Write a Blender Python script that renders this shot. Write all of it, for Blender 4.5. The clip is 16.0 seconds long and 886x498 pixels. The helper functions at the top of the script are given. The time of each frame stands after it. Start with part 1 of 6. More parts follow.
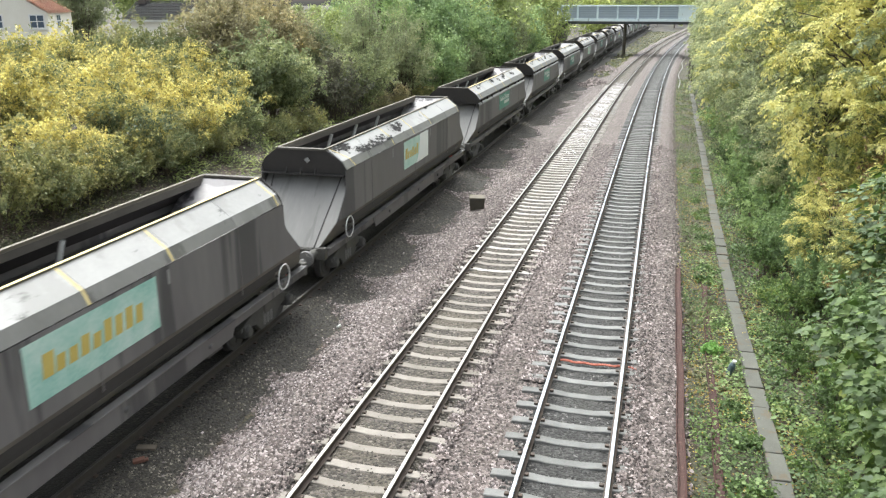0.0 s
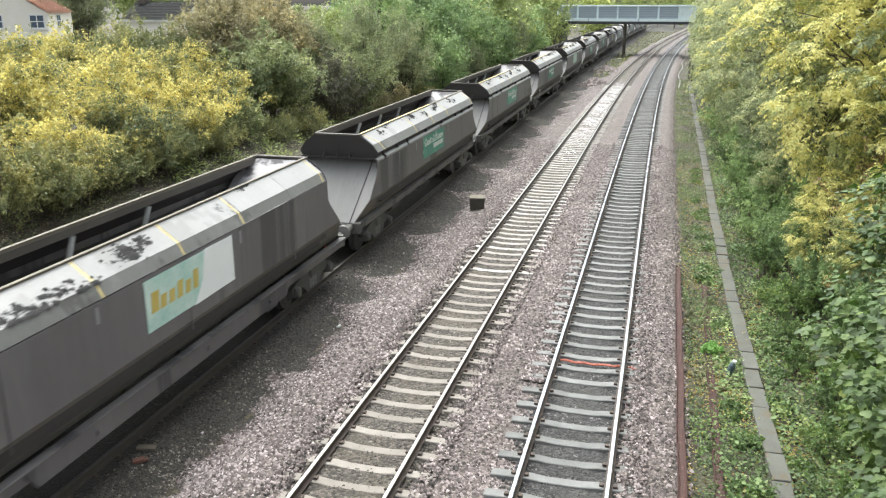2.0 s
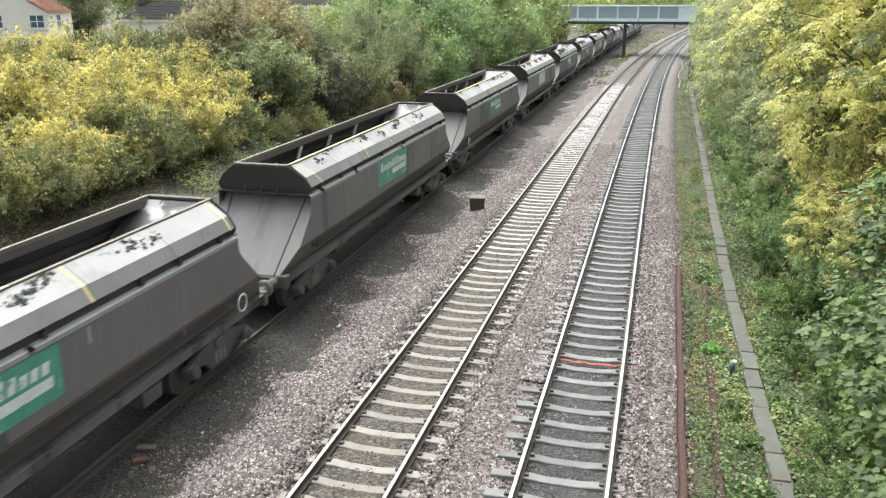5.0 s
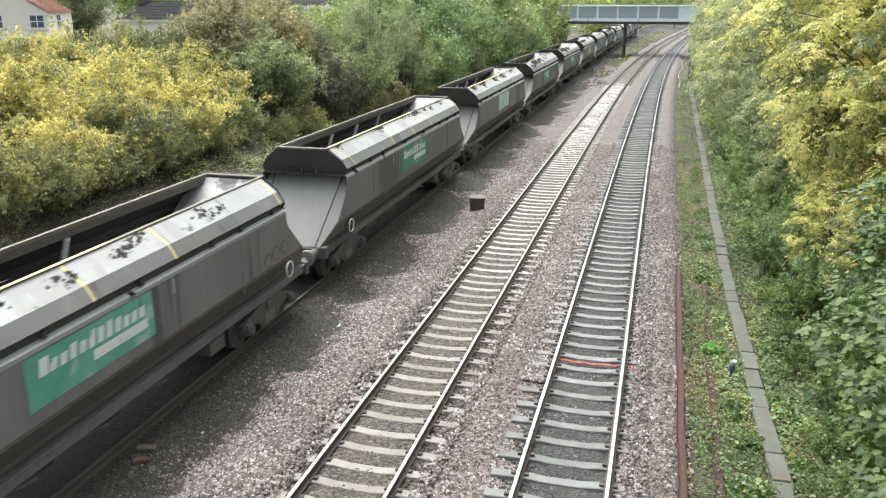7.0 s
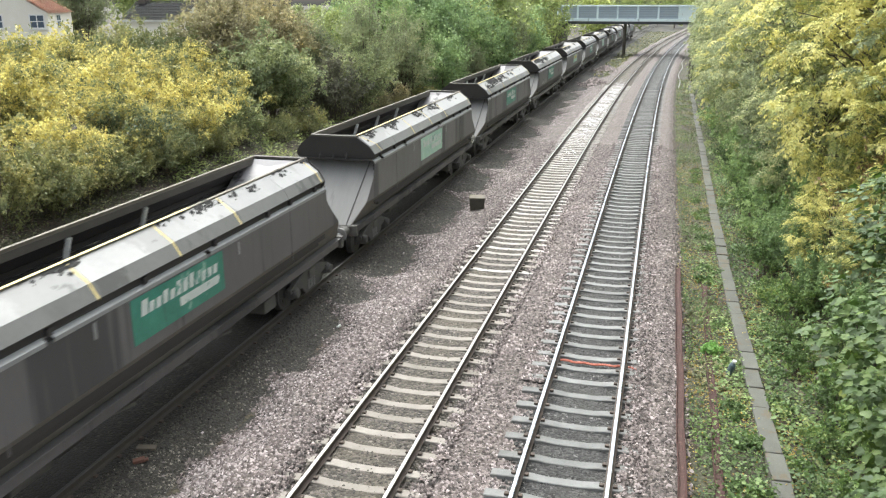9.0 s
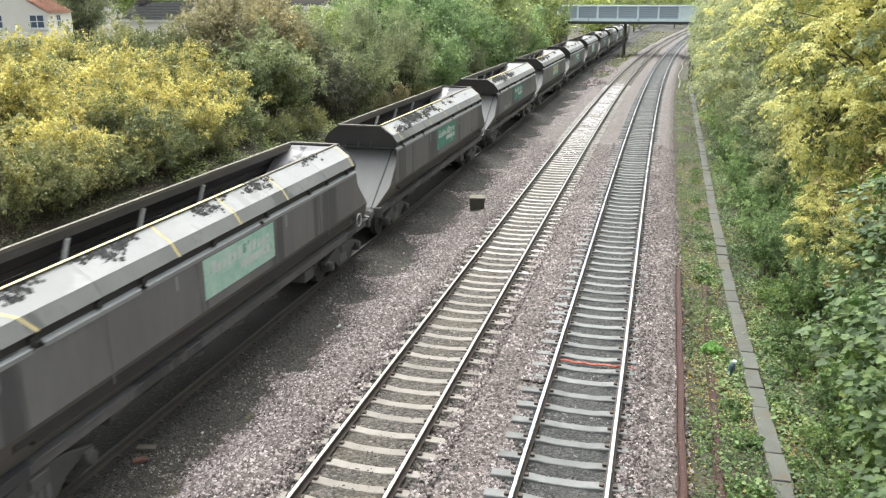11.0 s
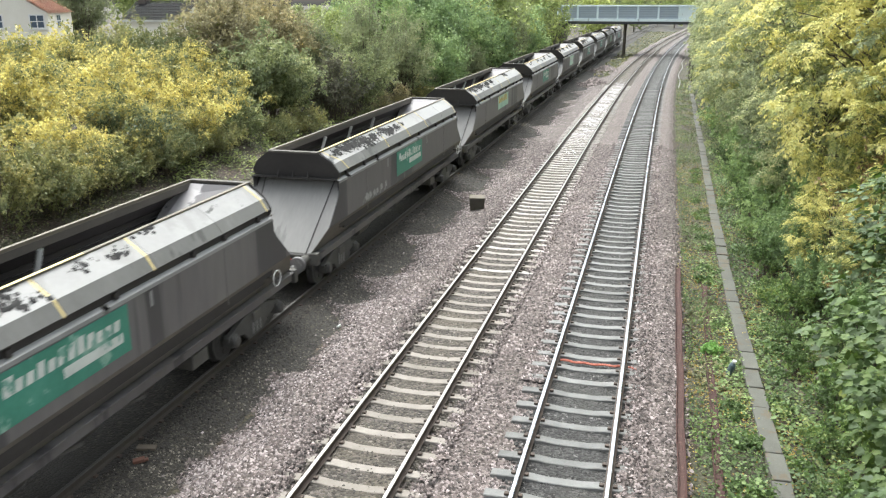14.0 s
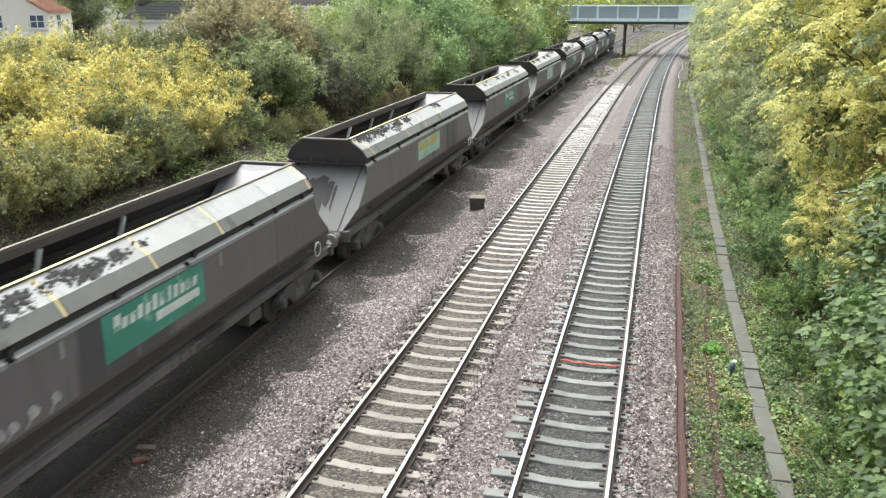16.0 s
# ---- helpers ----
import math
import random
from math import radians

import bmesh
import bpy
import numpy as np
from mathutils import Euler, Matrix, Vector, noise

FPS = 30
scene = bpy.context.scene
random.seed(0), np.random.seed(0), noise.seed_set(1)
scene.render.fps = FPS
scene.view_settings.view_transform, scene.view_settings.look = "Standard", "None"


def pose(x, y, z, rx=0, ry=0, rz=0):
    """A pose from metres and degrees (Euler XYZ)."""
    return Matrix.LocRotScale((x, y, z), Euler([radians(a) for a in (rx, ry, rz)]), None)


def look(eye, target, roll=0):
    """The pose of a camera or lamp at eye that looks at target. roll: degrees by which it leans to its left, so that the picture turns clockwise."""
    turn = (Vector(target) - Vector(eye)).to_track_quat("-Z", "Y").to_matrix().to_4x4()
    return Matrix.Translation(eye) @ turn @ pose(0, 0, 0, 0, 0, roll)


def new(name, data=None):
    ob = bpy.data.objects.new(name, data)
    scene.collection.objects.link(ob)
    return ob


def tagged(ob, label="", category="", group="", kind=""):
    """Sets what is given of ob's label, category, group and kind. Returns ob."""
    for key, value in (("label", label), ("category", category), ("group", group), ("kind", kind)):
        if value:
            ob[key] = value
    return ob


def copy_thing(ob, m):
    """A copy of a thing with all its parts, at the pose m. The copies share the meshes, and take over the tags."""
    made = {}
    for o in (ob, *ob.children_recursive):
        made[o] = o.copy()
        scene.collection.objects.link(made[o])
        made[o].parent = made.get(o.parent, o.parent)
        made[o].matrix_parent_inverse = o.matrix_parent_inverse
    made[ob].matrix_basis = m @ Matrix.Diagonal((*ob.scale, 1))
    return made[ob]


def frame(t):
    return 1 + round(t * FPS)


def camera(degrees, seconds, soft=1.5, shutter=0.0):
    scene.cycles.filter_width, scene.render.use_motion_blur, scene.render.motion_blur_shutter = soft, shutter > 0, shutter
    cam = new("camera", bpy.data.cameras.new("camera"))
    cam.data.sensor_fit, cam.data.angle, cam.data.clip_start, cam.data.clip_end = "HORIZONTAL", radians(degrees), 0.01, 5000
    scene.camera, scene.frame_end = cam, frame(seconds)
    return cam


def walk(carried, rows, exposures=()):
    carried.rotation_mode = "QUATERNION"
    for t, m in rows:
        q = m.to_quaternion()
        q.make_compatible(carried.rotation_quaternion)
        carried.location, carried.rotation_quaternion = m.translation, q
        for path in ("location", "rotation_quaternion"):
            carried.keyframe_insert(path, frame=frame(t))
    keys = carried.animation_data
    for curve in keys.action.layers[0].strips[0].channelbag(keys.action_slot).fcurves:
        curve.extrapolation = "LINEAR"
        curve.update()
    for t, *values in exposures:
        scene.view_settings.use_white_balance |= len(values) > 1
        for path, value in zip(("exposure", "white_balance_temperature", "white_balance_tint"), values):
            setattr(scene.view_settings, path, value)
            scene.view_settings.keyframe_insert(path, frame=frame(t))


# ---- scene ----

# ---------------------------------------------------------------- camera
EYE = (0.0, 0.0, 7.62)
PITCH, YAW = 16.79, 14.97
cam = camera(57.19, 16.0, soft=1.2, shutter=0.35)
STILL = pose(*EYE, 90 - PITCH, 0, YAW)
walk(cam, [(0.0, STILL), (16.0, STILL)], exposures=[(0.0, 1.45, 6350, 5), (16.0, 1.45, 6350, 5)])

# ---------------------------------------------------------------- light: bright overcast autumn day
world = bpy.data.worlds.new("overcast_sky")
world.use_nodes = True
scene.world = world
wn = world.node_tree.nodes
sky = wn.new("ShaderNodeTexSky")
sky.sky_type, sky.sun_disc = "NISHITA", False
sky.sun_elevation, sky.sun_rotation = radians(63), radians(324)
sky.air_density, sky.dust_density, sky.ozone_density = 1.0, 6.0, 1.0
hue = wn.new("ShaderNodeHueSaturation")
hue.inputs["Saturation"].default_value = 0.25
world.node_tree.links.new(sky.outputs[0], hue.inputs["Color"])
world.node_tree.links.new(hue.outputs[0], wn["Background"].inputs["Color"])
wn["Background"].inputs["Strength"].default_value = 0.15
sun = new("sun", bpy.data.lights.new("sun", "SUN"))
sun.data.energy, sun.data.angle, sun.data.color = 1.3, radians(50), (1.0, 0.985, 0.96)
sun.matrix_world = look((-15, 21, 50), (0, 0, 0))

# ---------------------------------------------------------------- materials
RNG = np.random.default_rng(7)


def ramp_node(nt, stops):
    r = nt.nodes.new("ShaderNodeValToRGB")
    while len(r.color_ramp.elements) < len(stops):
        r.color_ramp.elements.new(0.5)
    for e, (pos, c) in zip(r.color_ramp.elements, stops):
        e.position, e.color = pos, (*c, 1)
    return r


def material(name, stops, scale=4.0, rough=0.8, bump=0.3, bump_scale=60.0, metal=0.0, stretch=(1, 1, 1), vary=0.0, island=0.0,
             bump_distance=0.01, spec=0.5, stain=None, rough_var=0.1, coat=0.0):
    """Noise-coloured surface: stops = colour ramp over a two-scale noise, vary / island = shift of the ramp by object / by loose piece,
    stain = (colour, scale, threshold, stretch, strength) for patches with their own outline."""
    m = bpy.data.materials.new(name)
    m.use_nodes = True
    nt = m.node_tree
    N, L = nt.nodes, nt.links
    b = N["Principled BSDF"]
    tc = N.new("ShaderNodeTexCoord")
    oi = N.new("ShaderNodeObjectInfo")
    shift = N.new("ShaderNodeVectorMath")
    shift.operation = "MULTIPLY_ADD"
    L.new(oi.outputs["Random"], shift.inputs[0])
    shift.inputs[1].default_value = (37.0, 91.0, 53.0)
    L.new(tc.outputs["Object"], shift.inputs[2])
    mp = N.new("ShaderNodeMapping")
    mp.inputs["Scale"].default_value = stretch
    L.new(shift.outputs[0], mp.inputs["Vector"])
    n1, n2 = N.new("ShaderNodeTexNoise"), N.new("ShaderNodeTexNoise")
    n1.inputs["Scale"].default_value, n1.inputs["Detail"].default_value = scale, 5
    n2.inputs["Scale"].default_value, n2.inputs["Detail"].default_value = scale * 9, 4
    for n in (n1, n2):
        L.new(mp.outputs[0], n.inputs["Vector"])
    mix = N.new("ShaderNodeMath")
    mix.operation = "MULTIPLY_ADD"
    L.new(n2.outputs[0], mix.inputs[0])
    mix.inputs[1].default_value = 0.45
    half = N.new("ShaderNodeMath")
    half.operation = "MULTIPLY_ADD"
    L.new(n1.outputs[0], half.inputs[0])
    half.inputs[1].default_value = 0.9
    half.inputs[2].default_value = -0.175 - vary * 0.5 - island * 0.5
    L.new(half.outputs[0], mix.inputs[2])
    val = mix.outputs[0]
    geo = None
    for amount, sock in ((vary, oi.outputs["Random"]), (island, None)):
        if amount:
            if sock is None:
                geo = N.new("ShaderNodeNewGeometry")
                sock = geo.outputs["Random Per Island"]
            a = N.new("ShaderNodeMath")
            a.operation = "MULTIPLY_ADD"
            L.new(sock, a.inputs[0])
            a.inputs[1].default_value = amount
            L.new(val, a.inputs[2])
            val = a.outputs[0]
    rp = ramp_node(nt, stops)
    L.new(val, rp.inputs[0])
    col = rp.outputs[0]
    if stain:
        for c, sc, thr, st, strength in (stain if isinstance(stain[0], (list, tuple)) and isinstance(stain[0][0], (list, tuple)) else [stain]):
            mp2 = N.new("ShaderNodeMapping")
            mp2.inputs["Scale"].default_value = st
            L.new(shift.outputs[0], mp2.inputs["Vector"])
            ns = N.new("ShaderNodeTexNoise")
            ns.inputs["Scale"].default_value, ns.inputs["Detail"].default_value, ns.inputs["Roughness"].default_value = sc, 6, 0.65
            L.new(mp2.outputs[0], ns.inputs["Vector"])
            rr = ramp_node(nt, [(thr, (0, 0, 0)), (thr + 0.035, (strength,) * 3)])
            L.new(ns.outputs[0], rr.inputs[0])
            mx = N.new("ShaderNodeMixRGB")
            L.new(rr.outputs[0], mx.inputs[0])
            L.new(col, mx.inputs[1])
            mx.inputs[2].default_value = (*c, 1)
            col = mx.outputs[0]
    L.new(col, b.inputs["Base Color"])
    b.inputs["Metallic"].default_value = metal
    b.inputs["Specular IOR Level"].default_value = spec
    b.inputs["Coat Weight"].default_value = coat
    ro = N.new("ShaderNodeMath")
    ro.operation = "MULTIPLY_ADD"
    L.new(n1.outputs[0], ro.inputs[0])
    ro.inputs[1].default_value, ro.inputs[2].default_value = rough_var * 2, rough - rough_var
    L.new(ro.outputs[0], b.inputs["Roughness"])
    if bump:
        nb = N.new("ShaderNodeTexNoise")
        nb.inputs["Scale"].default_value, nb.inputs["Detail"].default_value = bump_scale, 5
        L.new(mp.outputs[0], nb.inputs["Vector"])
        bp = N.new("ShaderNodeBump")
        bp.inputs["Strength"].default_value, bp.inputs["Distance"].default_value = bump, bump_distance
        L.new(nb.outputs[0], bp.inputs["Height"])
        L.new(bp.outputs[0], b.inputs["Normal"])
    return m


def gravel(name, stops, scale, depth=0.03, dirt=(0.05, 0.045, 0.04), dirt_thr=0.55, dirt_amount=0.8, rough=0.85):
    """Packed stones: cells with their own colour and height, over patches of dirt."""
    m = bpy.data.materials.new(name)
    m.use_nodes = True
    nt = m.node_tree
    N, L = nt.nodes, nt.links
    b = N["Principled BSDF"]
    tc = N.new("ShaderNodeTexCoord")
    v = N.new("ShaderNodeTexVoronoi")
    v.inputs["Scale"].default_value = scale
    L.new(tc.outputs["Object"], v.inputs["Vector"])
    sep = N.new("ShaderNodeSeparateColor")
    L.new(v.outputs["Color"], sep.inputs[0])
    rp = ramp_node(nt, stops)
    L.new(sep.outputs[0], rp.inputs[0])
    ns = N.new("ShaderNodeTexNoise")
    ns.inputs["Scale"].default_value, ns.inputs["Detail"].default_value = 0.6, 8
    L.new(tc.outputs["Object"], ns.inputs["Vector"])
    rr = ramp_node(nt, [(dirt_thr - 0.1, (0, 0, 0)), (dirt_thr + 0.12, (dirt_amount,) * 3)])
    L.new(ns.outputs[0], rr.inputs[0])
    mx = N.new("ShaderNodeMixRGB")
    L.new(rr.outputs[0], mx.inputs[0])
    L.new(rp.outputs[0], mx.inputs[1])
    mx.inputs[2].default_value = (*dirt, 1)
    L.new(mx.outputs[0], b.inputs["Base Color"])
    b.inputs["Roughness"].default_value = rough
    bp = N.new("ShaderNodeBump")
    bp.inputs["Strength"].default_value, bp.inputs["Distance"].default_value = 1.0, depth
    bp.invert = True
    L.new(v.outputs["Distance"], bp.inputs["Height"])
    L.new(bp.outputs[0], b.inputs["Normal"])
    return m


def leaf_material(name, stops, vary=0.25, spread=0.5, translucent=0.45, rough=0.55, patch=1.5, grain=0.55):
    """Leaves: each leaf takes its own colour from the ramp, each plant shifts it a little."""
    m = bpy.data.materials.new(name)
    m.use_nodes = True
    nt = m.node_tree
    N, L = nt.nodes, nt.links
    b = N["Principled BSDF"]
    geo, oi, tc = N.new("ShaderNodeNewGeometry"), N.new("ShaderNodeObjectInfo"), N.new("ShaderNodeTexCoord")
    ns = N.new("ShaderNodeTexNoise")
    ns.inputs["Scale"].default_value, ns.inputs["Detail"].default_value = grain, 3
    L.new(tc.outputs["Object"], ns.inputs["Vector"])
    a, c = N.new("ShaderNodeMath"), N.new("ShaderNodeMath")
    a.operation = c.operation = "MULTIPLY_ADD"
    L.new(geo.outputs["Random Per Island"], a.inputs[0])
    a.inputs[1].default_value = spread * 0.6
    e = N.new("ShaderNodeMath")
    e.operation = "MULTIPLY_ADD"
    e.inputs[1].default_value, e.inputs[2].default_value = patch, 0.5 - 0.5 * patch
    L.new(ns.outputs[0], e.inputs[0])
    L.new(e.outputs[0], a.inputs[2])
    L.new(oi.outputs["Random"], c.inputs[0])
    c.inputs[1].default_value = vary
    d = N.new("ShaderNodeMath")
    d.operation = "ADD"
    d.inputs[1].default_value = -0.5 * vary - 0.3 * spread
    L.new(a.outputs[0], d.inputs[0])
    L.new(d.outputs[0], c.inputs[2])
    rp = ramp_node(nt, stops)
    L.new(c.outputs[0], rp.inputs[0])
    L.new(rp.outputs[0], b.inputs["Base Color"])
    b.inputs["Roughness"].default_value = rough
    tr = N.new("ShaderNodeBsdfTranslucent")
    L.new(rp.outputs[0], tr.inputs["Color"])
    ms = N.new("ShaderNodeMixShader")
    ms.inputs[0].default_value = translucent
    L.new(b.outputs[0], ms.inputs[1])
    L.new(tr.outputs[0], ms.inputs[2])
    L.new(ms.outputs[0], N["Material Output"].inputs["Surface"])
    return m


def glass_material(name, tint=(0.03, 0.035, 0.04)):
    m = bpy.data.materials.new(name)
    m.use_nodes = True
    b = m.node_tree.nodes["Principled BSDF"]
    b.inputs["Base Color"].default_value = (*tint, 1)
    b.inputs["Roughness"].default_value = 0.05
    b.inputs["Specular IOR Level"].default_value = 0.8
    return m


M_BALLAST = gravel("ballast_stone", [(0.0, (0.045, 0.036, 0.033)), (0.45, (0.096, 0.077, 0.071)), (0.8, (0.153, 0.125, 0.118)), (1.0, (0.255, 0.218, 0.209))], 17, 0.03,
                   (0.09, 0.078, 0.062), 0.55, 0.5)
M_STONES = material("ballast_chippings", [(0.0, (0.024, 0.020, 0.018)), (0.4, (0.084, 0.067, 0.062)), (0.72, (0.172, 0.140, 0.132)), (1.0, (0.36, 0.312, 0.304))], 0.5, 0.85, 0.2,
                    40, island=0.9)
M_PALESTONES = material("pale_chippings", [(0.0, (0.060, 0.050, 0.049)), (0.5, (0.165, 0.141, 0.137)), (1.0, (0.44, 0.39, 0.38))], 0.5, 0.85, 0.2, 40, island=0.9)
M_DARKSTONES = material("sooty_chippings", [(0.0, (0.011, 0.010, 0.008)), (0.55, (0.032, 0.028, 0.021)), (0.88, (0.075, 0.066, 0.052)), (1.0, (0.20, 0.18, 0.15))], 0.5, 0.85, 0.2, 40, island=0.95)
M_BROWNSTONES = material("brown_chippings", [(0.0, (0.015, 0.013, 0.010)), (0.5, (0.048, 0.041, 0.031)), (0.85, (0.106, 0.091, 0.074)), (1.0, (0.211, 0.190, 0.162))], 0.5, 0.85, 0.2, 40, island=0.95)
M_GREYSTONES = material("grey_chippings", [(0.0, (0.010, 0.010, 0.009)), (0.5, (0.026, 0.025, 0.024)), (0.85, (0.075, 0.071, 0.068)), (1.0, (0.177, 0.170, 0.163))], 0.5, 0.85, 0.2, 40, island=0.95)
M_BROWNBED = gravel("brown_ballast", [(0.0, (0.018, 0.014, 0.012)), (0.5, (0.043, 0.037, 0.029)), (1.0, (0.105, 0.090, 0.078))], 18, 0.03, (0.09, 0.075, 0.05), 0.55, 0.5)
M_GREYBED = gravel("grey_ballast", [(0.0, (0.009, 0.009, 0.008)), (0.5, (0.022, 0.021, 0.020)), (1.0, (0.058, 0.056, 0.054))], 18, 0.03, (0.05, 0.048, 0.042), 0.55, 0.5)
M_ASH = gravel("coal_dusted_ground", [(0.0, (0.010, 0.008, 0.006)), (0.5, (0.020, 0.018, 0.014)), (0.9, (0.038, 0.033, 0.026)), (1.0, (0.078, 0.069, 0.052))], 22, 0.02,
               (0.035, 0.032, 0.028), 0.5, 0.8)
M_EARTH = gravel("weedy_earth", [(0.0, (0.021, 0.014, 0.009)), (0.5, (0.038, 0.026, 0.018)), (0.85, (0.062, 0.044, 0.031)), (1.0, (0.124, 0.092, 0.069))], 12, 0.03,
                 (0.045, 0.055, 0.022), 0.52, 0.7)
M_RAILTOP = material("polished_rail", [(0.0, (0.403, 0.423, 0.464)), (1.0, (0.625, 0.650, 0.713))], 3, 0.28, 0.05, 30, metal=1.0, stretch=(0.739, 0.206, 0.792))
M_RAILDULL = material("worn_rail_top", [(0.0, (0.258, 0.248, 0.229)), (1.0, (0.442, 0.424, 0.405))], 3, 0.38, 0.05, 30, metal=1.0, stretch=(0.880, 0.230, 0.880))
M_RAILGOODS = material("grimy_rail_top", [(0.0, (0.040, 0.036, 0.032)), (1.0, (0.104, 0.096, 0.088))], 4, 0.55, 0.1, 40)
M_RAILSIDE = material("rusty_rail", [(0.0, (0.034, 0.024, 0.018)), (0.6, (0.068, 0.049, 0.038)), (1.0, (0.105, 0.075, 0.056))], 6, 0.75, 0.2, 60)
M_RUST = material("red_rust", [(0.0, (0.024, 0.009, 0.006)), (0.5, (0.044, 0.015, 0.011)), (1.0, (0.081, 0.032, 0.023))], 5, 0.85, 0.4, 80)
M_RUSTPALE = material("scaly_pale_rust", [(0.0, (0.032, 0.014, 0.010)), (0.55, (0.054, 0.026, 0.021)), (1.0, (0.148, 0.085, 0.074))], 9, 0.9, 0.4, 80)
M_SLEEPER = material("concrete_sleeper", [(0.0, (0.117, 0.104, 0.086)), (0.5, (0.199, 0.178, 0.155)), (1.0, (0.282, 0.259, 0.231))], 3, 0.85, 0.3, 70, vary=0.5)
# paler sleeper tone, used further down the track
M_SLEEPERPALE = material("pale_grey_sleeper", [(0.0, (0.20, 0.185, 0.16)), (0.5, (0.33, 0.31, 0.285)), (1.0, (0.46, 0.44, 0.41))], 3, 0.85, 0.3, 70, vary=0.5)
M_SLEEPERDARK = material("sooty_concrete_sleeper", [(0.0, (0.086, 0.086, 0.082)), (0.5, (0.158, 0.158, 0.152)), (1.0, (0.235, 0.235, 0.230))], 3, 0.85, 0.3, 70, vary=0.5)
M_TIMBER = material("oily_timber", [(0.0, (0.027, 0.022, 0.018)), (1.0, (0.081, 0.068, 0.054))], 5, 0.85, 0.4, 50, vary=0.3)
M_CONCRETE = material("weathered_concrete", [(0.0, (0.075, 0.065, 0.048)), (0.5, (0.133, 0.116, 0.090)), (1.0, (0.189, 0.167, 0.133))], 3, 0.9, 0.4, 60, vary=0.4,
                      stain=((0.09, 0.10, 0.05), 2.0, 0.58, (1, 1, 1), 0.6))
M_LID = material("grey_concrete_lid", [(0.0, (0.061, 0.061, 0.052)), (0.5, (0.090, 0.090, 0.077)), (1.0, (0.126, 0.126, 0.109))], 2.5, 0.9, 0.4, 60, vary=0.3,
                 stain=((0.10, 0.075, 0.045), 1.6, 0.56, (1, 1, 1), 0.6))
M_BRICKBIT = material("sooty_broken_brick", [(0.0, (0.07, 0.032, 0.022)), (1.0, (0.17, 0.08, 0.055))], 8, 0.9, 0.4, 40)
# block sides: the shade on them is put into this dark colour
M_BLOCKSHADE = material("shaded_block_concrete", [(0.0, (0.041, 0.036, 0.027)), (1.0, (0.108, 0.099, 0.077))], 3, 0.9, 0.5, 40)
M_PAINT = material("dusty_dark_wagon_paint", [(0.0, (0.088, 0.083, 0.078)), (0.5, (0.129, 0.121, 0.120)), (1.0, (0.196, 0.188, 0.177))], 0.55, 0.5, 0.12, 14,
                   stretch=(1, 1.0, 0.25), vary=0.25, spec=0.5, stain=[((0.033, 0.033, 0.036), 0.35, 0.54, (1, 1.6, 0.08), 0.7), ((0.10, 0.095, 0.085), 1.1, 0.66, (1, 2.2, 0.12), 0.45)])
# browner tone than M_PAINT, for the folded lower sides
M_LOWSIDE = material("brown_lower_side", [(0.0, (0.084, 0.077, 0.065)), (0.5, (0.134, 0.122, 0.104)), (1.0, (0.214, 0.193, 0.163))], 1.4, 0.8, 0.2, 30, stretch=(1, 0.6, 1.5), vary=0.25)
M_WHEEL = material("dark_wheel_steel", [(0.0, (0.028, 0.027, 0.025)), (1.0, (0.084, 0.081, 0.077))], 4, 0.6, 0.1, 30)
M_UNDER = material("grimy_underframe", [(0.0, (0.036, 0.035, 0.033)), (1.0, (0.135, 0.126, 0.111))], 3, 0.75, 0.3, 40)
M_BOGIE = material("dusty_cast_steel", [(0.0, (0.030, 0.028, 0.025)), (1.0, (0.109, 0.105, 0.096))], 3, 0.7, 0.3, 40)
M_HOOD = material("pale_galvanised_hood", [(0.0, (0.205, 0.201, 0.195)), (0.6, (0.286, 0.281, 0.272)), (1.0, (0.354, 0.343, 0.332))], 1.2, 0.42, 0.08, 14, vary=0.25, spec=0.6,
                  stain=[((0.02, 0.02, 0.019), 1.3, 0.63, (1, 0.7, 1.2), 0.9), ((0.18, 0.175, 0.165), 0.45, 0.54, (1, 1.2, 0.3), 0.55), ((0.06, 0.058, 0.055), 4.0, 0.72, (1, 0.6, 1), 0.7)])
# lower hood panels: a darker grey than M_HOOD, with dark patches
M_HOODSIDE = material("stained_grey_hood_edge", [(0.0, (0.090, 0.089, 0.081)), (0.6, (0.144, 0.142, 0.134)), (1.0, (0.216, 0.212, 0.203))], 1.4, 0.45, 0.1, 14, vary=0.25,
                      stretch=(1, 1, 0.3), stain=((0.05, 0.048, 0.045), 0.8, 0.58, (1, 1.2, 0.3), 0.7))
M_SHEET = material("dusty_grey_end_sheet", [(0.0, (0.121, 0.118, 0.113)), (0.5, (0.162, 0.158, 0.152)), (1.0, (0.219, 0.212, 0.203))], 0.9, 0.5, 0.1, 14, vary=0.5,
                   stretch=(2.5, 0.4, 0.4), stain=((0.11, 0.105, 0.10), 0.8, 0.60, (3, 0.4, 0.4), 0.6))
M_CHEEK = material("grey_cheek_plate", [(0.0, (0.13, 0.126, 0.12)), (1.0, (0.23, 0.223, 0.213))], 1.1, 0.55, 0.1, 14, vary=0.4, stretch=(2, 0.4, 0.4))
M_INNER = material("coal_blackened_steel", [(0.0, (0.018, 0.016, 0.016)), (1.0, (0.05, 0.045, 0.042))], 1.2, 0.7, 0.2, 20, vary=0.2)
M_INSHEET = material("scoured_steel_slope", [(0.0, (0.28, 0.26, 0.26)), (1.0, (0.5, 0.48, 0.48))], 1.2, 0.5, 0.1, 20, vary=0.4,
                     stain=((0.05, 0.045, 0.05), 0.6, 0.57, (1, 1, 1), 0.85))
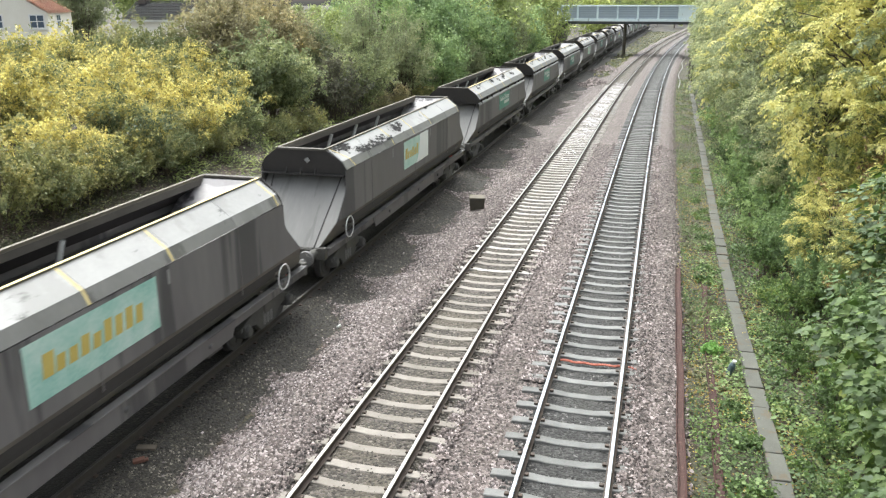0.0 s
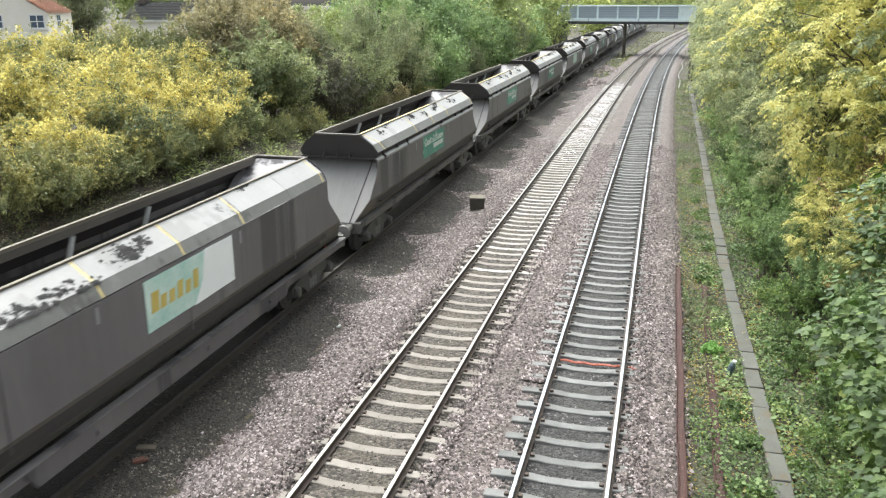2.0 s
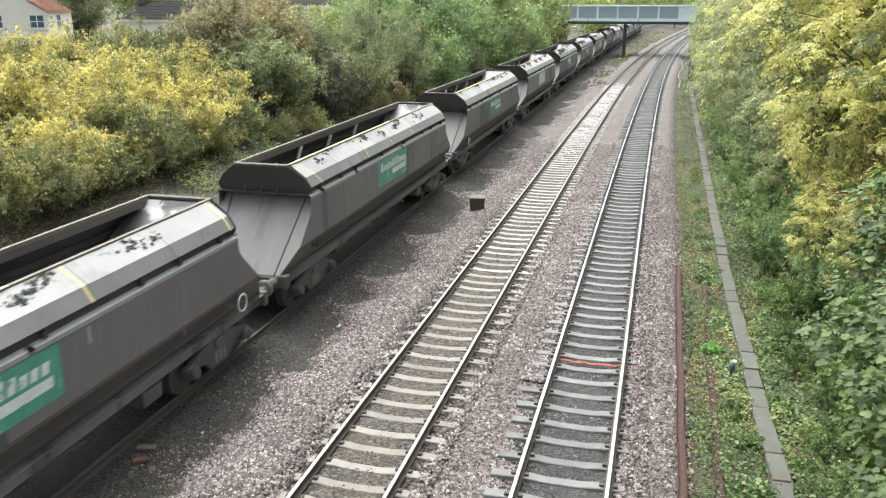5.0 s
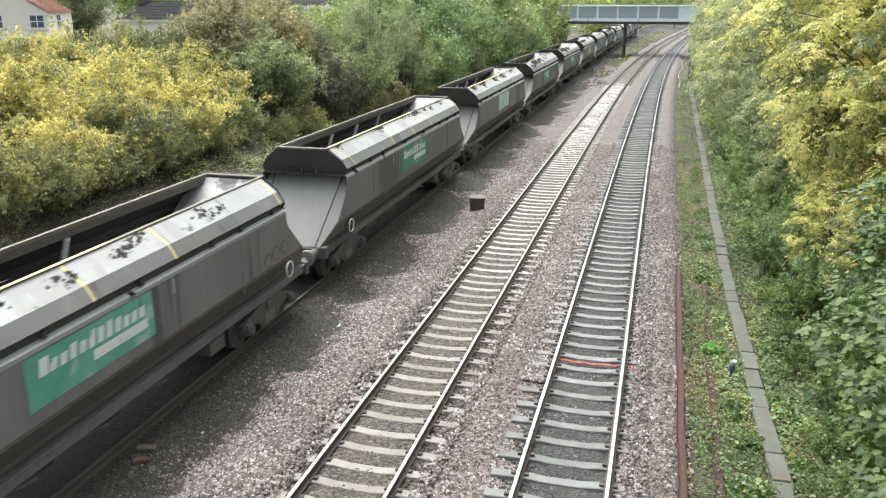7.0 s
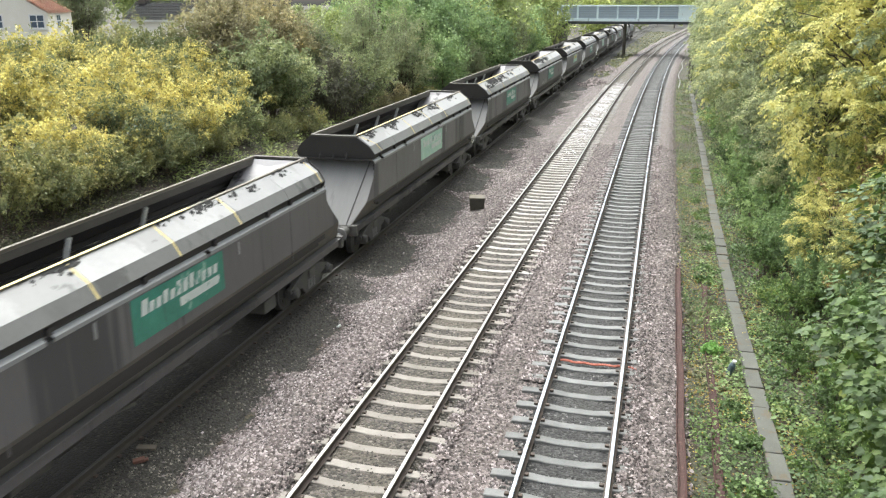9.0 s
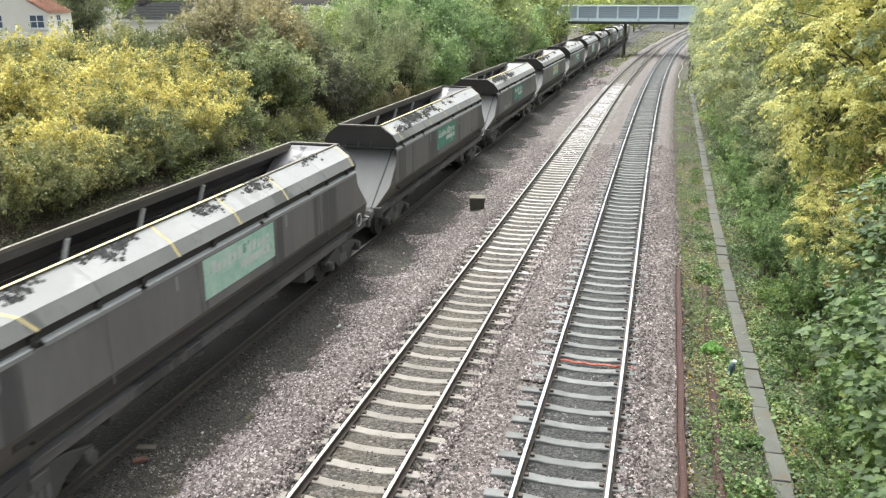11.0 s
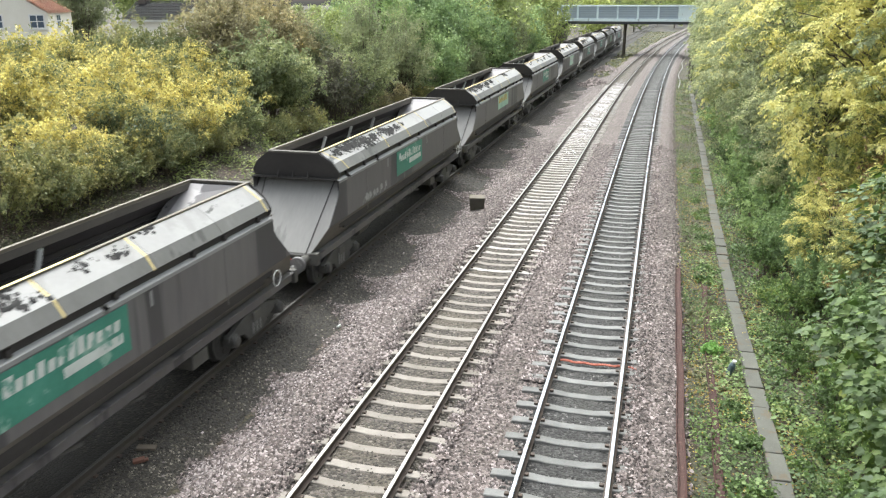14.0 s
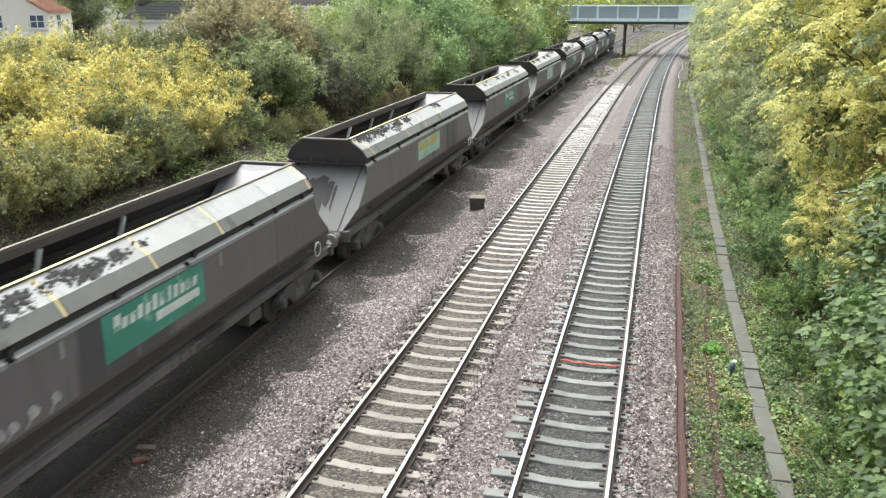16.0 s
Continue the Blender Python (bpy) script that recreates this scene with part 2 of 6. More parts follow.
M_RIM = material("dusty_rim", [(0.0, (0.070, 0.059, 0.043)), (1.0, (0.167, 0.145, 0.107))], 2.5, 0.7, 0.2, 30)
M_COAMING = material("dusty_coaming_plate", [(0.0, (0.046, 0.041, 0.033)), (0.6, (0.077, 0.068, 0.057)), (1.0, (0.112, 0.100, 0.084))], 1.5, 0.7, 0.2, 30, vary=0.3)
M_YELLOW = material("faded_yellow_paint", [(0.0, (0.42, 0.33, 0.13)), (1.0, (0.68, 0.56, 0.26))], 2, 0.6, 0.1, 30)
M_COAL = material("coal", [(0.0, (0.010, 0.010, 0.011)), (1.0, (0.060, 0.058, 0.056))], 6, 0.75, 0.3, 60, island=0.6, spec=0.15)
M_STRIP = material("pale_steel_strip", [(0.0, (0.196, 0.196, 0.193)), (1.0, (0.294, 0.294, 0.287))], 2, 0.4, 0.05, 30)
M_WHITE = material("chalky_white_paint", [(0.0, (0.52, 0.53, 0.50)), (1.0, (0.74, 0.75, 0.72))], 3, 0.6, 0.05, 30)
M_RUBBED = material("rubbed_white_spray", [(0.0, (0.14, 0.135, 0.125)), (0.5, (0.30, 0.30, 0.285)), (1.0, (0.48, 0.48, 0.46))], 3, 0.7, 0.05, 30)
M_BARE = material("bare_white_undercoat", [(0.0, (0.74, 0.76, 0.74)), (1.0, (0.86, 0.87, 0.85))], 2, 0.5, 0.05, 30)
M_BUFFER = material("greasy_bright_steel", [(0.0, (0.096, 0.093, 0.090)), (1.0, (0.216, 0.210, 0.204))], 4, 0.5, 0.1, 30)
M_GREEN = material("green_panel_paint", [(0.0, (0.03, 0.16, 0.11)), (0.5, (0.06, 0.25, 0.18)), (1.0, (0.13, 0.34, 0.26))], 1.6, 0.5, 0.05, 30, vary=0.5,
                   stain=[((0.30, 0.46, 0.38), 1.3, 0.58, (1, 1, 1), 0.7), ((0.05, 0.07, 0.06), 1.0, 0.63, (1, 2.0, 0.3), 0.7)])
M_LOGO = material("worn_white_lettering_paint", [(0.0, (0.42, 0.47, 0.43)), (1.0, (0.72, 0.74, 0.70))], 3, 0.6, 0.05, 30,
                  stain=((0.07, 0.27, 0.20), 2.6, 0.57, (1, 1, 1), 0.8))
M_AQUA = material("peeling_pale_green_panel", [(0.0, (0.10, 0.34, 0.28)), (0.45, (0.34, 0.56, 0.48)), (1.0, (0.7, 0.76, 0.7))], 1.9, 0.5, 0.1, 30, vary=0.3)
M_FADED = material("faded_pale_green_panel", [(0.0, (0.130, 0.338, 0.260)), (0.45, (0.312, 0.520, 0.416)), (1.0, (0.650, 0.754, 0.624))], 1.6, 0.5, 0.1, 30, vary=0.3)
M_OCHRE = material("ochre_paint", [(0.0, (0.45, 0.33, 0.06)), (1.0, (0.62, 0.50, 0.16))], 3, 0.6, 0.1, 30)
M_RED = material("red_hose", [(0.0, (0.30, 0.04, 0.03)), (1.0, (0.55, 0.10, 0.08))], 4, 0.5, 0.1, 30)
M_WOODBIT = material("weathered_wood", [(0.0, (0.062, 0.050, 0.037)), (1.0, (0.149, 0.124, 0.093))], 5, 0.85, 0.3, 40, stretch=(0.124, 0.620, 0.620))
M_CABLE = material("orange_cable", [(0.0, (0.300, 0.068, 0.038)), (1.0, (0.413, 0.120, 0.075))], 4, 0.6, 0.1, 30)
M_BARK = material("bark", [(0.0, (0.05, 0.04, 0.03)), (1.0, (0.15, 0.125, 0.095))], 6, 0.9, 0.6, 30, stretch=(1, 1, 0.25))
M_STEELPALE = material("pale_blue_grey_bridge_paint", [(0.0, (0.702, 0.838, 0.880)), (1.0, (0.810, 0.880, 0.880))], 0.8, 0.55, 0.1, 20,
                       stain=((0.25, 0.27, 0.28), 0.7, 0.60, (1, 1, 0.3), 0.6))
M_STEELPANEL = material("grey_blue_bridge_panel", [(0.0, (0.328, 0.388, 0.449)), (1.0, (0.460, 0.521, 0.582))], 0.7, 0.55, 0.1, 20)
M_STEELRIB = material("blue_grey_bridge_rib", [(0.0, (0.246, 0.290, 0.334)), (1.0, (0.377, 0.435, 0.493))], 0.7, 0.55, 0.1, 20)
M_SOFFIT = material("dark_bridge_soffit", [(0.0, (0.04, 0.045, 0.05)), (1.0, (0.08, 0.085, 0.09))], 1, 0.8, 0.2, 20)
M_BRICK = material("dark_engineering_brick", [(0.0, (0.06, 0.05, 0.045)), (1.0, (0.14, 0.115, 0.10))], 3, 0.85, 0.4, 30)
M_RENDER = material("cream_render", [(0.0, (0.739, 0.694, 0.616)), (1.0, (0.880, 0.862, 0.784))], 0.8, 0.9, 0.2, 40)
M_PANTILE = material("orange_pantile", [(0.0, (0.30, 0.12, 0.07)), (1.0, (0.46, 0.20, 0.12))], 2, 0.85, 0.3, 30, island=0.4)
M_SLATE = material("grey_slate", [(0.0, (0.025, 0.026, 0.028)), (1.0, (0.050, 0.050, 0.052))], 2, 0.9, 0.3, 30, island=0.4, spec=0.1)
M_FRAME = material("white_window_frame", [(0.0, (0.68, 0.68, 0.66)), (1.0, (0.8, 0.8, 0.78))], 4, 0.5, 0.0)
# blue-grey tint puts the reflected sky into the pane colour
M_PANE = glass_material("sky_tinted_window_glass", (0.10, 0.13, 0.17))
M_BLUE = material("pale_blue_plastic", [(0.0, (0.045, 0.081, 0.108)), (1.0, (0.158, 0.203, 0.225))], 12, 0.35, 0.1, 30)

L_YELLOW = leaf_material("yellow_autumn_leaves", [(0.0, (0.063, 0.090, 0.047)), (0.25, (0.182, 0.213, 0.102)), (0.5, (0.470, 0.428, 0.148)), (0.75, (0.769, 0.654, 0.202)), (1.0, (0.820, 0.812, 0.365))], patch=1.6, spread=0.75, translucent=0.45)
L_LIME = leaf_material("yellow_green_leaves", [(0.0, (0.106, 0.138, 0.056)), (0.3, (0.270, 0.305, 0.101)), (0.5, (0.482, 0.482, 0.158)), (0.7, (0.715, 0.648, 0.204)), (1.0, (0.820, 0.778, 0.317))], translucent=0.35, spread=0.4, patch=2.8, grain=0.75)
L_DULL = leaf_material("dull_yellowing_leaves", [(0.0, (0.079, 0.102, 0.059)), (0.4, (0.222, 0.260, 0.131)), (0.75, (0.431, 0.455, 0.218)), (1.0, (0.718, 0.650, 0.262))])
L_OLIVE = leaf_material("olive_leaves", [(0.0, (0.078, 0.102, 0.048)), (0.4, (0.184, 0.203, 0.084)), (0.75, (0.341, 0.324, 0.124)), (1.0, (0.628, 0.539, 0.208))])
L_GREEN = leaf_material("green_leaves", [(0.0, (0.121, 0.156, 0.067)), (0.45, (0.273, 0.330, 0.114)), (0.8, (0.492, 0.543, 0.174)), (1.0, (0.854, 0.852, 0.289))])
L_BRIGHT = leaf_material("fresh_green_leaves", [(0.0, (0.106, 0.159, 0.084)), (0.45, (0.252, 0.354, 0.152)), (0.8, (0.425, 0.540, 0.219)), (1.0, (0.697, 0.670, 0.330))])
L_BROAD = leaf_material("broad_green_leaves", [(0.0, (0.018, 0.036, 0.008)), (0.5, (0.050, 0.094, 0.018)), (0.9, (0.123, 0.181, 0.031)), (0.97, (0.205, 0.215, 0.031)), (1.0, (0.352, 0.339, 0.031))], vary=0.1, patch=1.0, spread=0.75, translucent=0.25, rough=0.6)
L_BLUEGREEN = leaf_material("dull_green_leaves", [(0.0, (0.084, 0.131, 0.062)), (0.5, (0.226, 0.324, 0.132)), (0.9, (0.394, 0.505, 0.194)), (1.0, (0.598, 0.647, 0.211))])
L_GREY = leaf_material("grey_green_leaves", [(0.0, (0.101, 0.118, 0.071)), (0.5, (0.249, 0.282, 0.150)), (0.9, (0.423, 0.449, 0.232)), (1.0, (0.638, 0.605, 0.276))])
L_VERGE = leaf_material("verge_leaves", [(0.0, (0.048, 0.072, 0.032)), (0.4, (0.116, 0.182, 0.062)), (0.7, (0.193, 0.290, 0.087)), (1.0, (0.348, 0.400, 0.124))], spread=0.95)
L_BROWN = leaf_material("browning_leaves", [(0.0, (0.116, 0.113, 0.079)), (0.5, (0.315, 0.285, 0.155)), (0.85, (0.530, 0.455, 0.235)), (1.0, (0.793, 0.641, 0.260))])
L_RUSTY = leaf_material("red_brown_leaves", [(0.0, (0.104, 0.084, 0.051)), (0.4, (0.285, 0.187, 0.093)), (0.7, (0.449, 0.356, 0.145)), (1.0, (0.539, 0.598, 0.187))], spread=0.9, patch=1.0)
L_MOSS = leaf_material("muted_green_leaves", [(0.0, (0.097, 0.124, 0.069)), (0.45, (0.221, 0.262, 0.123)), (0.8, (0.400, 0.428, 0.200)), (1.0, (0.690, 0.621, 0.278))], spread=0.8)
L_WEEDY = leaf_material("weedy_grass_blades", [(0.0, (0.050, 0.055, 0.034)), (0.4, (0.120, 0.135, 0.063)), (0.75, (0.210, 0.220, 0.103)), (1.0, (0.340, 0.280, 0.138))], spread=0.9, patch=1.4, grain=1.2)
L_PLUM = leaf_material("plum_brown_leaves", [(0.0, (0.05, 0.056, 0.04)), (0.5, (0.115, 0.115, 0.075)), (1.0, (0.22, 0.20, 0.13))])
L_WEED = leaf_material("fresh_weed_leaves", [(0.0, (0.075, 0.163, 0.037)), (0.5, (0.163, 0.338, 0.075)), (1.0, (0.325, 0.500, 0.125))])
L_FALLEN = leaf_material("fallen_leaves", [(0.0, (0.139, 0.084, 0.038)), (0.5, (0.371, 0.262, 0.056)), (1.0, (0.600, 0.547, 0.151))])


# ---------------------------------------------------------------- shape helpers
class Shape:
    """Collects vertices and faces."""

    def __init__(self):
        self.v, self.f = [], []

    def add(self, verts, faces):
        n = len(self.v)
        self.v += [tuple(p) for p in verts]
        self.f += [tuple(n + i for i in f) for f in faces]
        return self

    def box(self, x0, x1, y0, y1, z0, z1):
        return self.add([(x, y, z) for z in (z0, z1) for y in (y0, y1) for x in (x0, x1)],
                        [(0, 2, 3, 1), (4, 5, 7, 6), (0, 1, 5, 4), (2, 6, 7, 3), (0, 4, 6, 2), (1, 3, 7, 5)])

    def plate(self, pts, normal, t):
        """A flat polygon given thickness t against its normal."""
        n = Vector(normal).normalized() * t
        k = len(pts)
        a = [Vector(q) for q in pts]
        b = [q - n for q in a]
        return self.add([*a, *b], [tuple(range(k)), tuple(range(2 * k - 1, k - 1, -1))] + [(i, k + i, k + (i + 1) % k, (i + 1) % k) for i in range(k)])

    def tube(self, a, b, r0, r1=None, n=10, caps=True):
        a, b = Vector(a), Vector(b)
        r1 = r0 if r1 is None else r1
        q = (b - a).to_track_quat("Z", "Y")
        ring = [q @ Vector((math.cos(6.28319 * i / n), math.sin(6.28319 * i / n), 0)) for i in range(n)]
        f = [(i, (i + 1) % n, n + (i + 1) % n, n + i) for i in range(n)]
        if caps:
            f += [tuple(range(n - 1, -1, -1)), tuple(range(n, 2 * n))]
        return self.add([a + c * r0 for c in ring] + [b + c * r1 for c in ring], f)

    def sweep(self, profile, path, closed=True):
        """Profile points (across, up) carried along path points (x, y, z), lying level."""
        k, m = len(profile), len(path)
        vs = []
        for i, c in enumerate(path):
            d = Vector(path[min(i + 1, m - 1)]) - Vector(path[max(i - 1, 0)])
            side = Vector((d.y, -d.x, 0)).normalized()
            vs += [Vector(c) + side * u + Vector((0, 0, w)) for u, w in profile]
        fs = []
        for i in range(m - 1):
            for j in range(k if closed else k - 1):
                fs.append((i * k + j, i * k + (j + 1) % k, (i + 1) * k + (j + 1) % k, (i + 1) * k + j))
        if closed:
            fs += [tuple(range(k - 1, -1, -1)), tuple((m - 1) * k + j for j in range(k))]
        return self.add(vs, fs)

    def mesh(self, name, mat, bevel=0.0, smooth=False):
        me = bpy.data.meshes.new(name)
        me.from_pydata(self.v, [], self.f)
        bm = bmesh.new()
        bm.from_mesh(me)
        bmesh.ops.recalc_face_normals(bm, faces=bm.faces)
        if bevel:
            bmesh.ops.bevel(bm, geom=[e for e in bm.edges if len(e.link_faces) == 2 and e.calc_face_angle(0) > 0.5], offset=bevel, segments=1, affect="EDGES")
        for f in bm.faces:
            f.smooth = smooth
        bm.to_mesh(me)
        bm.free()
        me.materials.append(mat)
        return me


def part(name, shape, mat, parent, label="", bevel=0.0, smooth=False, kind="", m=None):
    ob = new(name, shape.mesh(name, mat, bevel, smooth) if isinstance(shape, Shape) else shape)
    ob.parent = parent
    if m is not None:
        ob.matrix_basis = m
    return tagged(ob, label, kind=kind)


def thing(name, label, category, m=None, group="", kind=""):
    ob = new(name)
    ob.empty_display_size = 0.3
    if m is not None:
        ob.matrix_basis = m
    return tagged(ob, label, category, group, kind)


def numpy_mesh(name, verts, faces, mat):
    """A mesh of equal polygons from arrays."""
    me = bpy.data.meshes.new(name)
    n, k = faces.shape
    me.vertices.add(len(verts))
    me.vertices.foreach_set("co", np.asarray(verts, np.float32).ravel())
    me.loops.add(n * k)
    me.loops.foreach_set("vertex_index", faces.astype(np.int32).ravel())
    me.polygons.add(n)
    me.polygons.foreach_set("loop_start", np.arange(0, n * k, k, dtype=np.int32))
    me.update(calc_edges=True)
    me.validate()
    me.materials.append(mat)
    return me


# ---------------------------------------------------------------- plan: the curves of the tracks and the land
BEND = np.polyfit([0, 20, 40, 60, 80, 100, 120, 140, 180, 212, 242, 275], [0, -.02, -.05, 0, .16, .52, 1.14, 2.04, 4.1, 6.3, 8.6, 11.2], 5)
TRAIN = np.polyfit([-20, 10, 20, 40, 80, 120, 150, 180, 230, 270, 320], [-9.54, -9.72, -9.88, -10.09, -10.15, -10.05, -9.8, -9.35, -8.2, -6.8, -4.5], 5)
TRACK_A, TRACK_B = -4.61, -1.14


def bend(y):
    y = np.asarray(y, float)
    c = np.clip(y, 0, 270)
    return np.polyval(BEND, c) - BEND[-1] + (y - c) * (y > 0) * 0.078


def train_x(y):
    y = np.asarray(y, float)
    c = np.clip(y, -20, 310)
    return np.polyval(TRAIN, c) + (y - c) * (y > 0) * 0.05


TONGUES = (15.2, 19.3, 21.9, 26.6, 33.4, 38.9, 44.8, 48.9, 54.3, 60.2, 64.8, 69.8, 77.8, 84.5, 92.0, 100.0, 109.0)


def ballast_edge(y):
    """Where the pale ballast ends towards the goods line: tongues dropped from wagons, steep on the far side and drawn out on the near one."""
    y = np.asarray(y, float)
    heap = np.zeros_like(y)
    for i, c in enumerate(TONGUES):
        d = c + 0.12 * math.sin(i * 2.1) - y
        reach = (0.45, 1.0, 1.15, 1.3, 1.25, 1.35, 1.2, 1.1, 1.3)[i % 9]
        heap = np.maximum(heap, reach * np.where(d > 0, 0.62 * np.clip(1 - d / 1.1, 0, 1) + 0.38 * np.clip(1 - d / 2.8, 0, 1) ** 1.4, np.clip(1 + d / 0.35, 0, 1)))
    return -7.42 - 0.22 * np.exp(-((y - 10) / 4.0) ** 2) - heap - 0.08 * np.sin(y * 2.3) - 0.07 * np.sin(y * 5.1 + 1) - 0.05 * np.sin(y * 11.7)


def ground_z(x, y):
    """Height of the land: a shallow cutting, banks to both sides."""
    x, y = np.asarray(x, float), np.asarray(y, float)
    u = x - bend(y)
    base = -0.45 + 0.05 * np.sin(x * 1.3 + y * 0.4) * np.sin(y * 0.9)
    ballast = -0.275 + 0.07 * (np.clip((u - TRACK_B - 0.9) * 4, 0, 1) + np.clip((TRACK_A - 0.95 - u) * 4, 0, 1) + 0.55 * np.clip(1.4 - np.abs(u + 2.87) * 2.2, 0, 1)) - np.clip((ballast_edge(y) + 0.9 - u) * 0.25, 0, 0.6) - np.clip((u - 0.55) * 0.5, 0, 0.6)
    t = x - train_x(y)
    bed = -0.173 - np.clip((np.abs(t) - 1.25) * 0.3, 0, 0.6)
    z = np.maximum(np.maximum(base, ballast), bed)
    left = np.clip(-17.0 - x, 0, 9) * 0.22 + np.clip(-30 - x, 0, 40) * 0.02
    right = np.clip(u - 3.4, 0, 9) * 0.42
    return z + left + right


# ---------------------------------------------------------------- ground
def sheet(name, xs, ys, zfun, mat):
    X, Y = np.meshgrid(xs, ys)
    Z = zfun(X, Y)
    n, k = X.shape
    i = np.arange(n * k).reshape(n, k)
    faces = np.stack([i[:-1, :-1], i[:-1, 1:], i[1:, 1:], i[1:, :-1]], -1).reshape(-1, 4)
    me = numpy_mesh(name, np.stack([X, Y, Z], -1).reshape(-1, 3), faces, mat)
    me.polygons.foreach_set("use_smooth", np.ones(len(faces), bool))
    return me


YS = np.concatenate([np.arange(-40, 0, 2.0), np.arange(0, 60, 0.4), np.arange(60, 160, 1.0), np.arange(160, 420, 5.0), [500, 700, 1000, 1600, 2500]])
XS = np.concatenate([[-2500, -1200, -600, -300, -150, -90, -60], np.arange(-50, -24, 2.0), np.arange(-24, -12, 0.5), np.arange(-12, 4, 0.25), np.arange(4, 20, 0.5),
                     np.arange(20, 60, 4.0), [90, 150, 300, 600, 1200, 2500]])
ground = new("ground", sheet("ground", XS, YS, ground_z, M_EARTH))
tagged(ground, "weedy brown earth and grass in a shallow cutting", "ground", kind="structure")


def strip(name, lo, hi, ys, lift, mat, n=24):
    """A sheet that lies just over the ground between two lines."""
    t = np.linspace(0, 1, n)
    L, Hh = lo(ys), hi(ys)
    X = L[:, None] * (1 - t) + Hh[:, None] * t
    Y = np.repeat(ys[:, None], n, 1)
    Z = ground_z(X, Y) + lift
    Z[:, 0] -= lift + 0.02
    Z[:, -1] -= lift + 0.02
    i = np.arange(X.size).reshape(X.shape)
    faces = np.stack([i[:-1, :-1], i[:-1, 1:], i[1:, 1:], i[1:, :-1]], -1).reshape(-1, 4)
    me = numpy_mesh(name, np.stack([X, Y, Z], -1).reshape(-1, 3), faces, mat)
    me.polygons.foreach_set("use_smooth", np.ones(len(faces), bool))
    return me


YB = np.concatenate([np.arange(-10, 60, 0.2), np.arange(60, 170, 0.8), np.arange(170, 420, 4.0)])
ash = new("ash_strip", strip("ash_strip", lambda y: train_x(y) - 4.6 - 0.5 * np.sin(y * 0.31), lambda y: bend(y) - 6.0, YB, 0.012, M_ASH, 40))
tagged(ash, "dark coal-dusted cess along the goods line", "ground", kind="structure")
ballast = new("ballast_bed", strip("ballast_bed", lambda y: ballast_edge(y) + bend(y) + np.where(y < 50, 0.22, 0.08), lambda y: bend(y) + 0.93 + 0.05 * np.sin(y * 1.7), YB, 0.03, M_BALLAST, 50))
tagged(ballast, "pale pinkish-grey crushed stone ballast", "ballast", kind="structure")


for name, c, mat, rise, label in (("brown_track_bed", TRACK_A, M_BROWNBED, 0.072, "brown ballast between the rails"),
                                  ("grey_track_bed", TRACK_B, M_GREYBED, 0.052, "sooty grey ballast between the rails")):
    bed = new(name, strip(name, lambda y: bend(y) + c - 1.0 + 0.06 * np.sin(y * 2.9), lambda y: bend(y) + c + 1.0 + 0.06 * np.sin(y * 3.7), YB, rise, mat, 10))
    tagged(bed, label, "ballast", kind="structure")


def stones(name, mat, n, lo, hi, ya, yb, size, label, sink=0.0, power=1.0, keep=None):
    """Loose stones, each an uneven octahedron, strewn over the ground between two lines."""
    y = ya + (yb - ya) * RNG.random(n) ** power
    x = lo(y) + (hi(y) - lo(y)) * RNG.random(n)
    if keep is not None:
        ok = keep(x, y)
        x, y = x[ok], y[ok]
    n = len(x)
    z = ground_z(x, y) + sink
    r = size * (0.55 + 0.9 * RNG.random(n) ** 1.5)
    base = np.array([[1, 0, -0.3], [-1, 0, -0.3], [0, 1, -0.3], [0, -1, -0.3], [0, 0, 1]], float)
    v = base[None] * (0.7 + 0.6 * RNG.random((n, 5, 1))) + 0.45 * (RNG.random((n, 5, 3)) - 0.5)
    a = RNG.random(n) * 6.283
    b = (RNG.random(n) - 0.5) * 1.4
    c, s, cb, sb = np.cos(a), np.sin(a), np.cos(b), np.sin(b)
    v[..., 2] *= 0.75
    x1, z1 = v[..., 0] * cb[:, None] - v[..., 2] * sb[:, None], v[..., 0] * sb[:, None] + v[..., 2] * cb[:, None]
    x2, y2 = x1 * c[:, None] - v[..., 1] * s[:, None], x1 * s[:, None] + v[..., 1] * c[:, None]
    v = np.stack([x2, y2, z1], -1) * r[:, None, None] + np.stack([x, y, z + r * 0.15], -1)[:, None]
    f = np.array([[0, 2, 4], [2, 1, 4], [1, 3, 4], [3, 0, 4]])
    faces = (np.arange(n)[:, None, None] * 5 + f[None]).reshape(-1, 3)
    ob = new(name, numpy_mesh(name, v.reshape(-1, 3), faces, mat))
    return tagged(ob, label, "stones", kind="stuff")


def off_tracks(x, y):
    """on_sleeper, and outside the two main tracks."""
    u = x - bend(y)
    return on_sleeper(x, y) & (np.abs(u - TRACK_A) > 1.0) & (np.abs(u - TRACK_B) > 1.0)


def on_sleeper(x, y):
    """True where a stone would not lie on a sleeper's bare middle or on a rail."""
    ok = np.ones(len(x), bool)
    for c, y0, step in ((TRACK_A, *STEP_A), (TRACK_B, SLEEPER_0, SLEEPER_STEP)):
        u = np.abs(x - bend(y) - c)
        ph = np.abs(((y - y0) / step + 0.5) % 1 - 0.5) * step
        s = x - bend(y) - c
        shown = np.where(u < 0.85, 0.12, np.where((s < 0) == (c == TRACK_A), 0.75, 0.3))
        ok &= ~((u < 1.27) & (ph < 0.078) & (RNG.random(len(x)) > shown))
        ok &= ~((np.abs(u - 0.7525) < 0.09))
    return ok


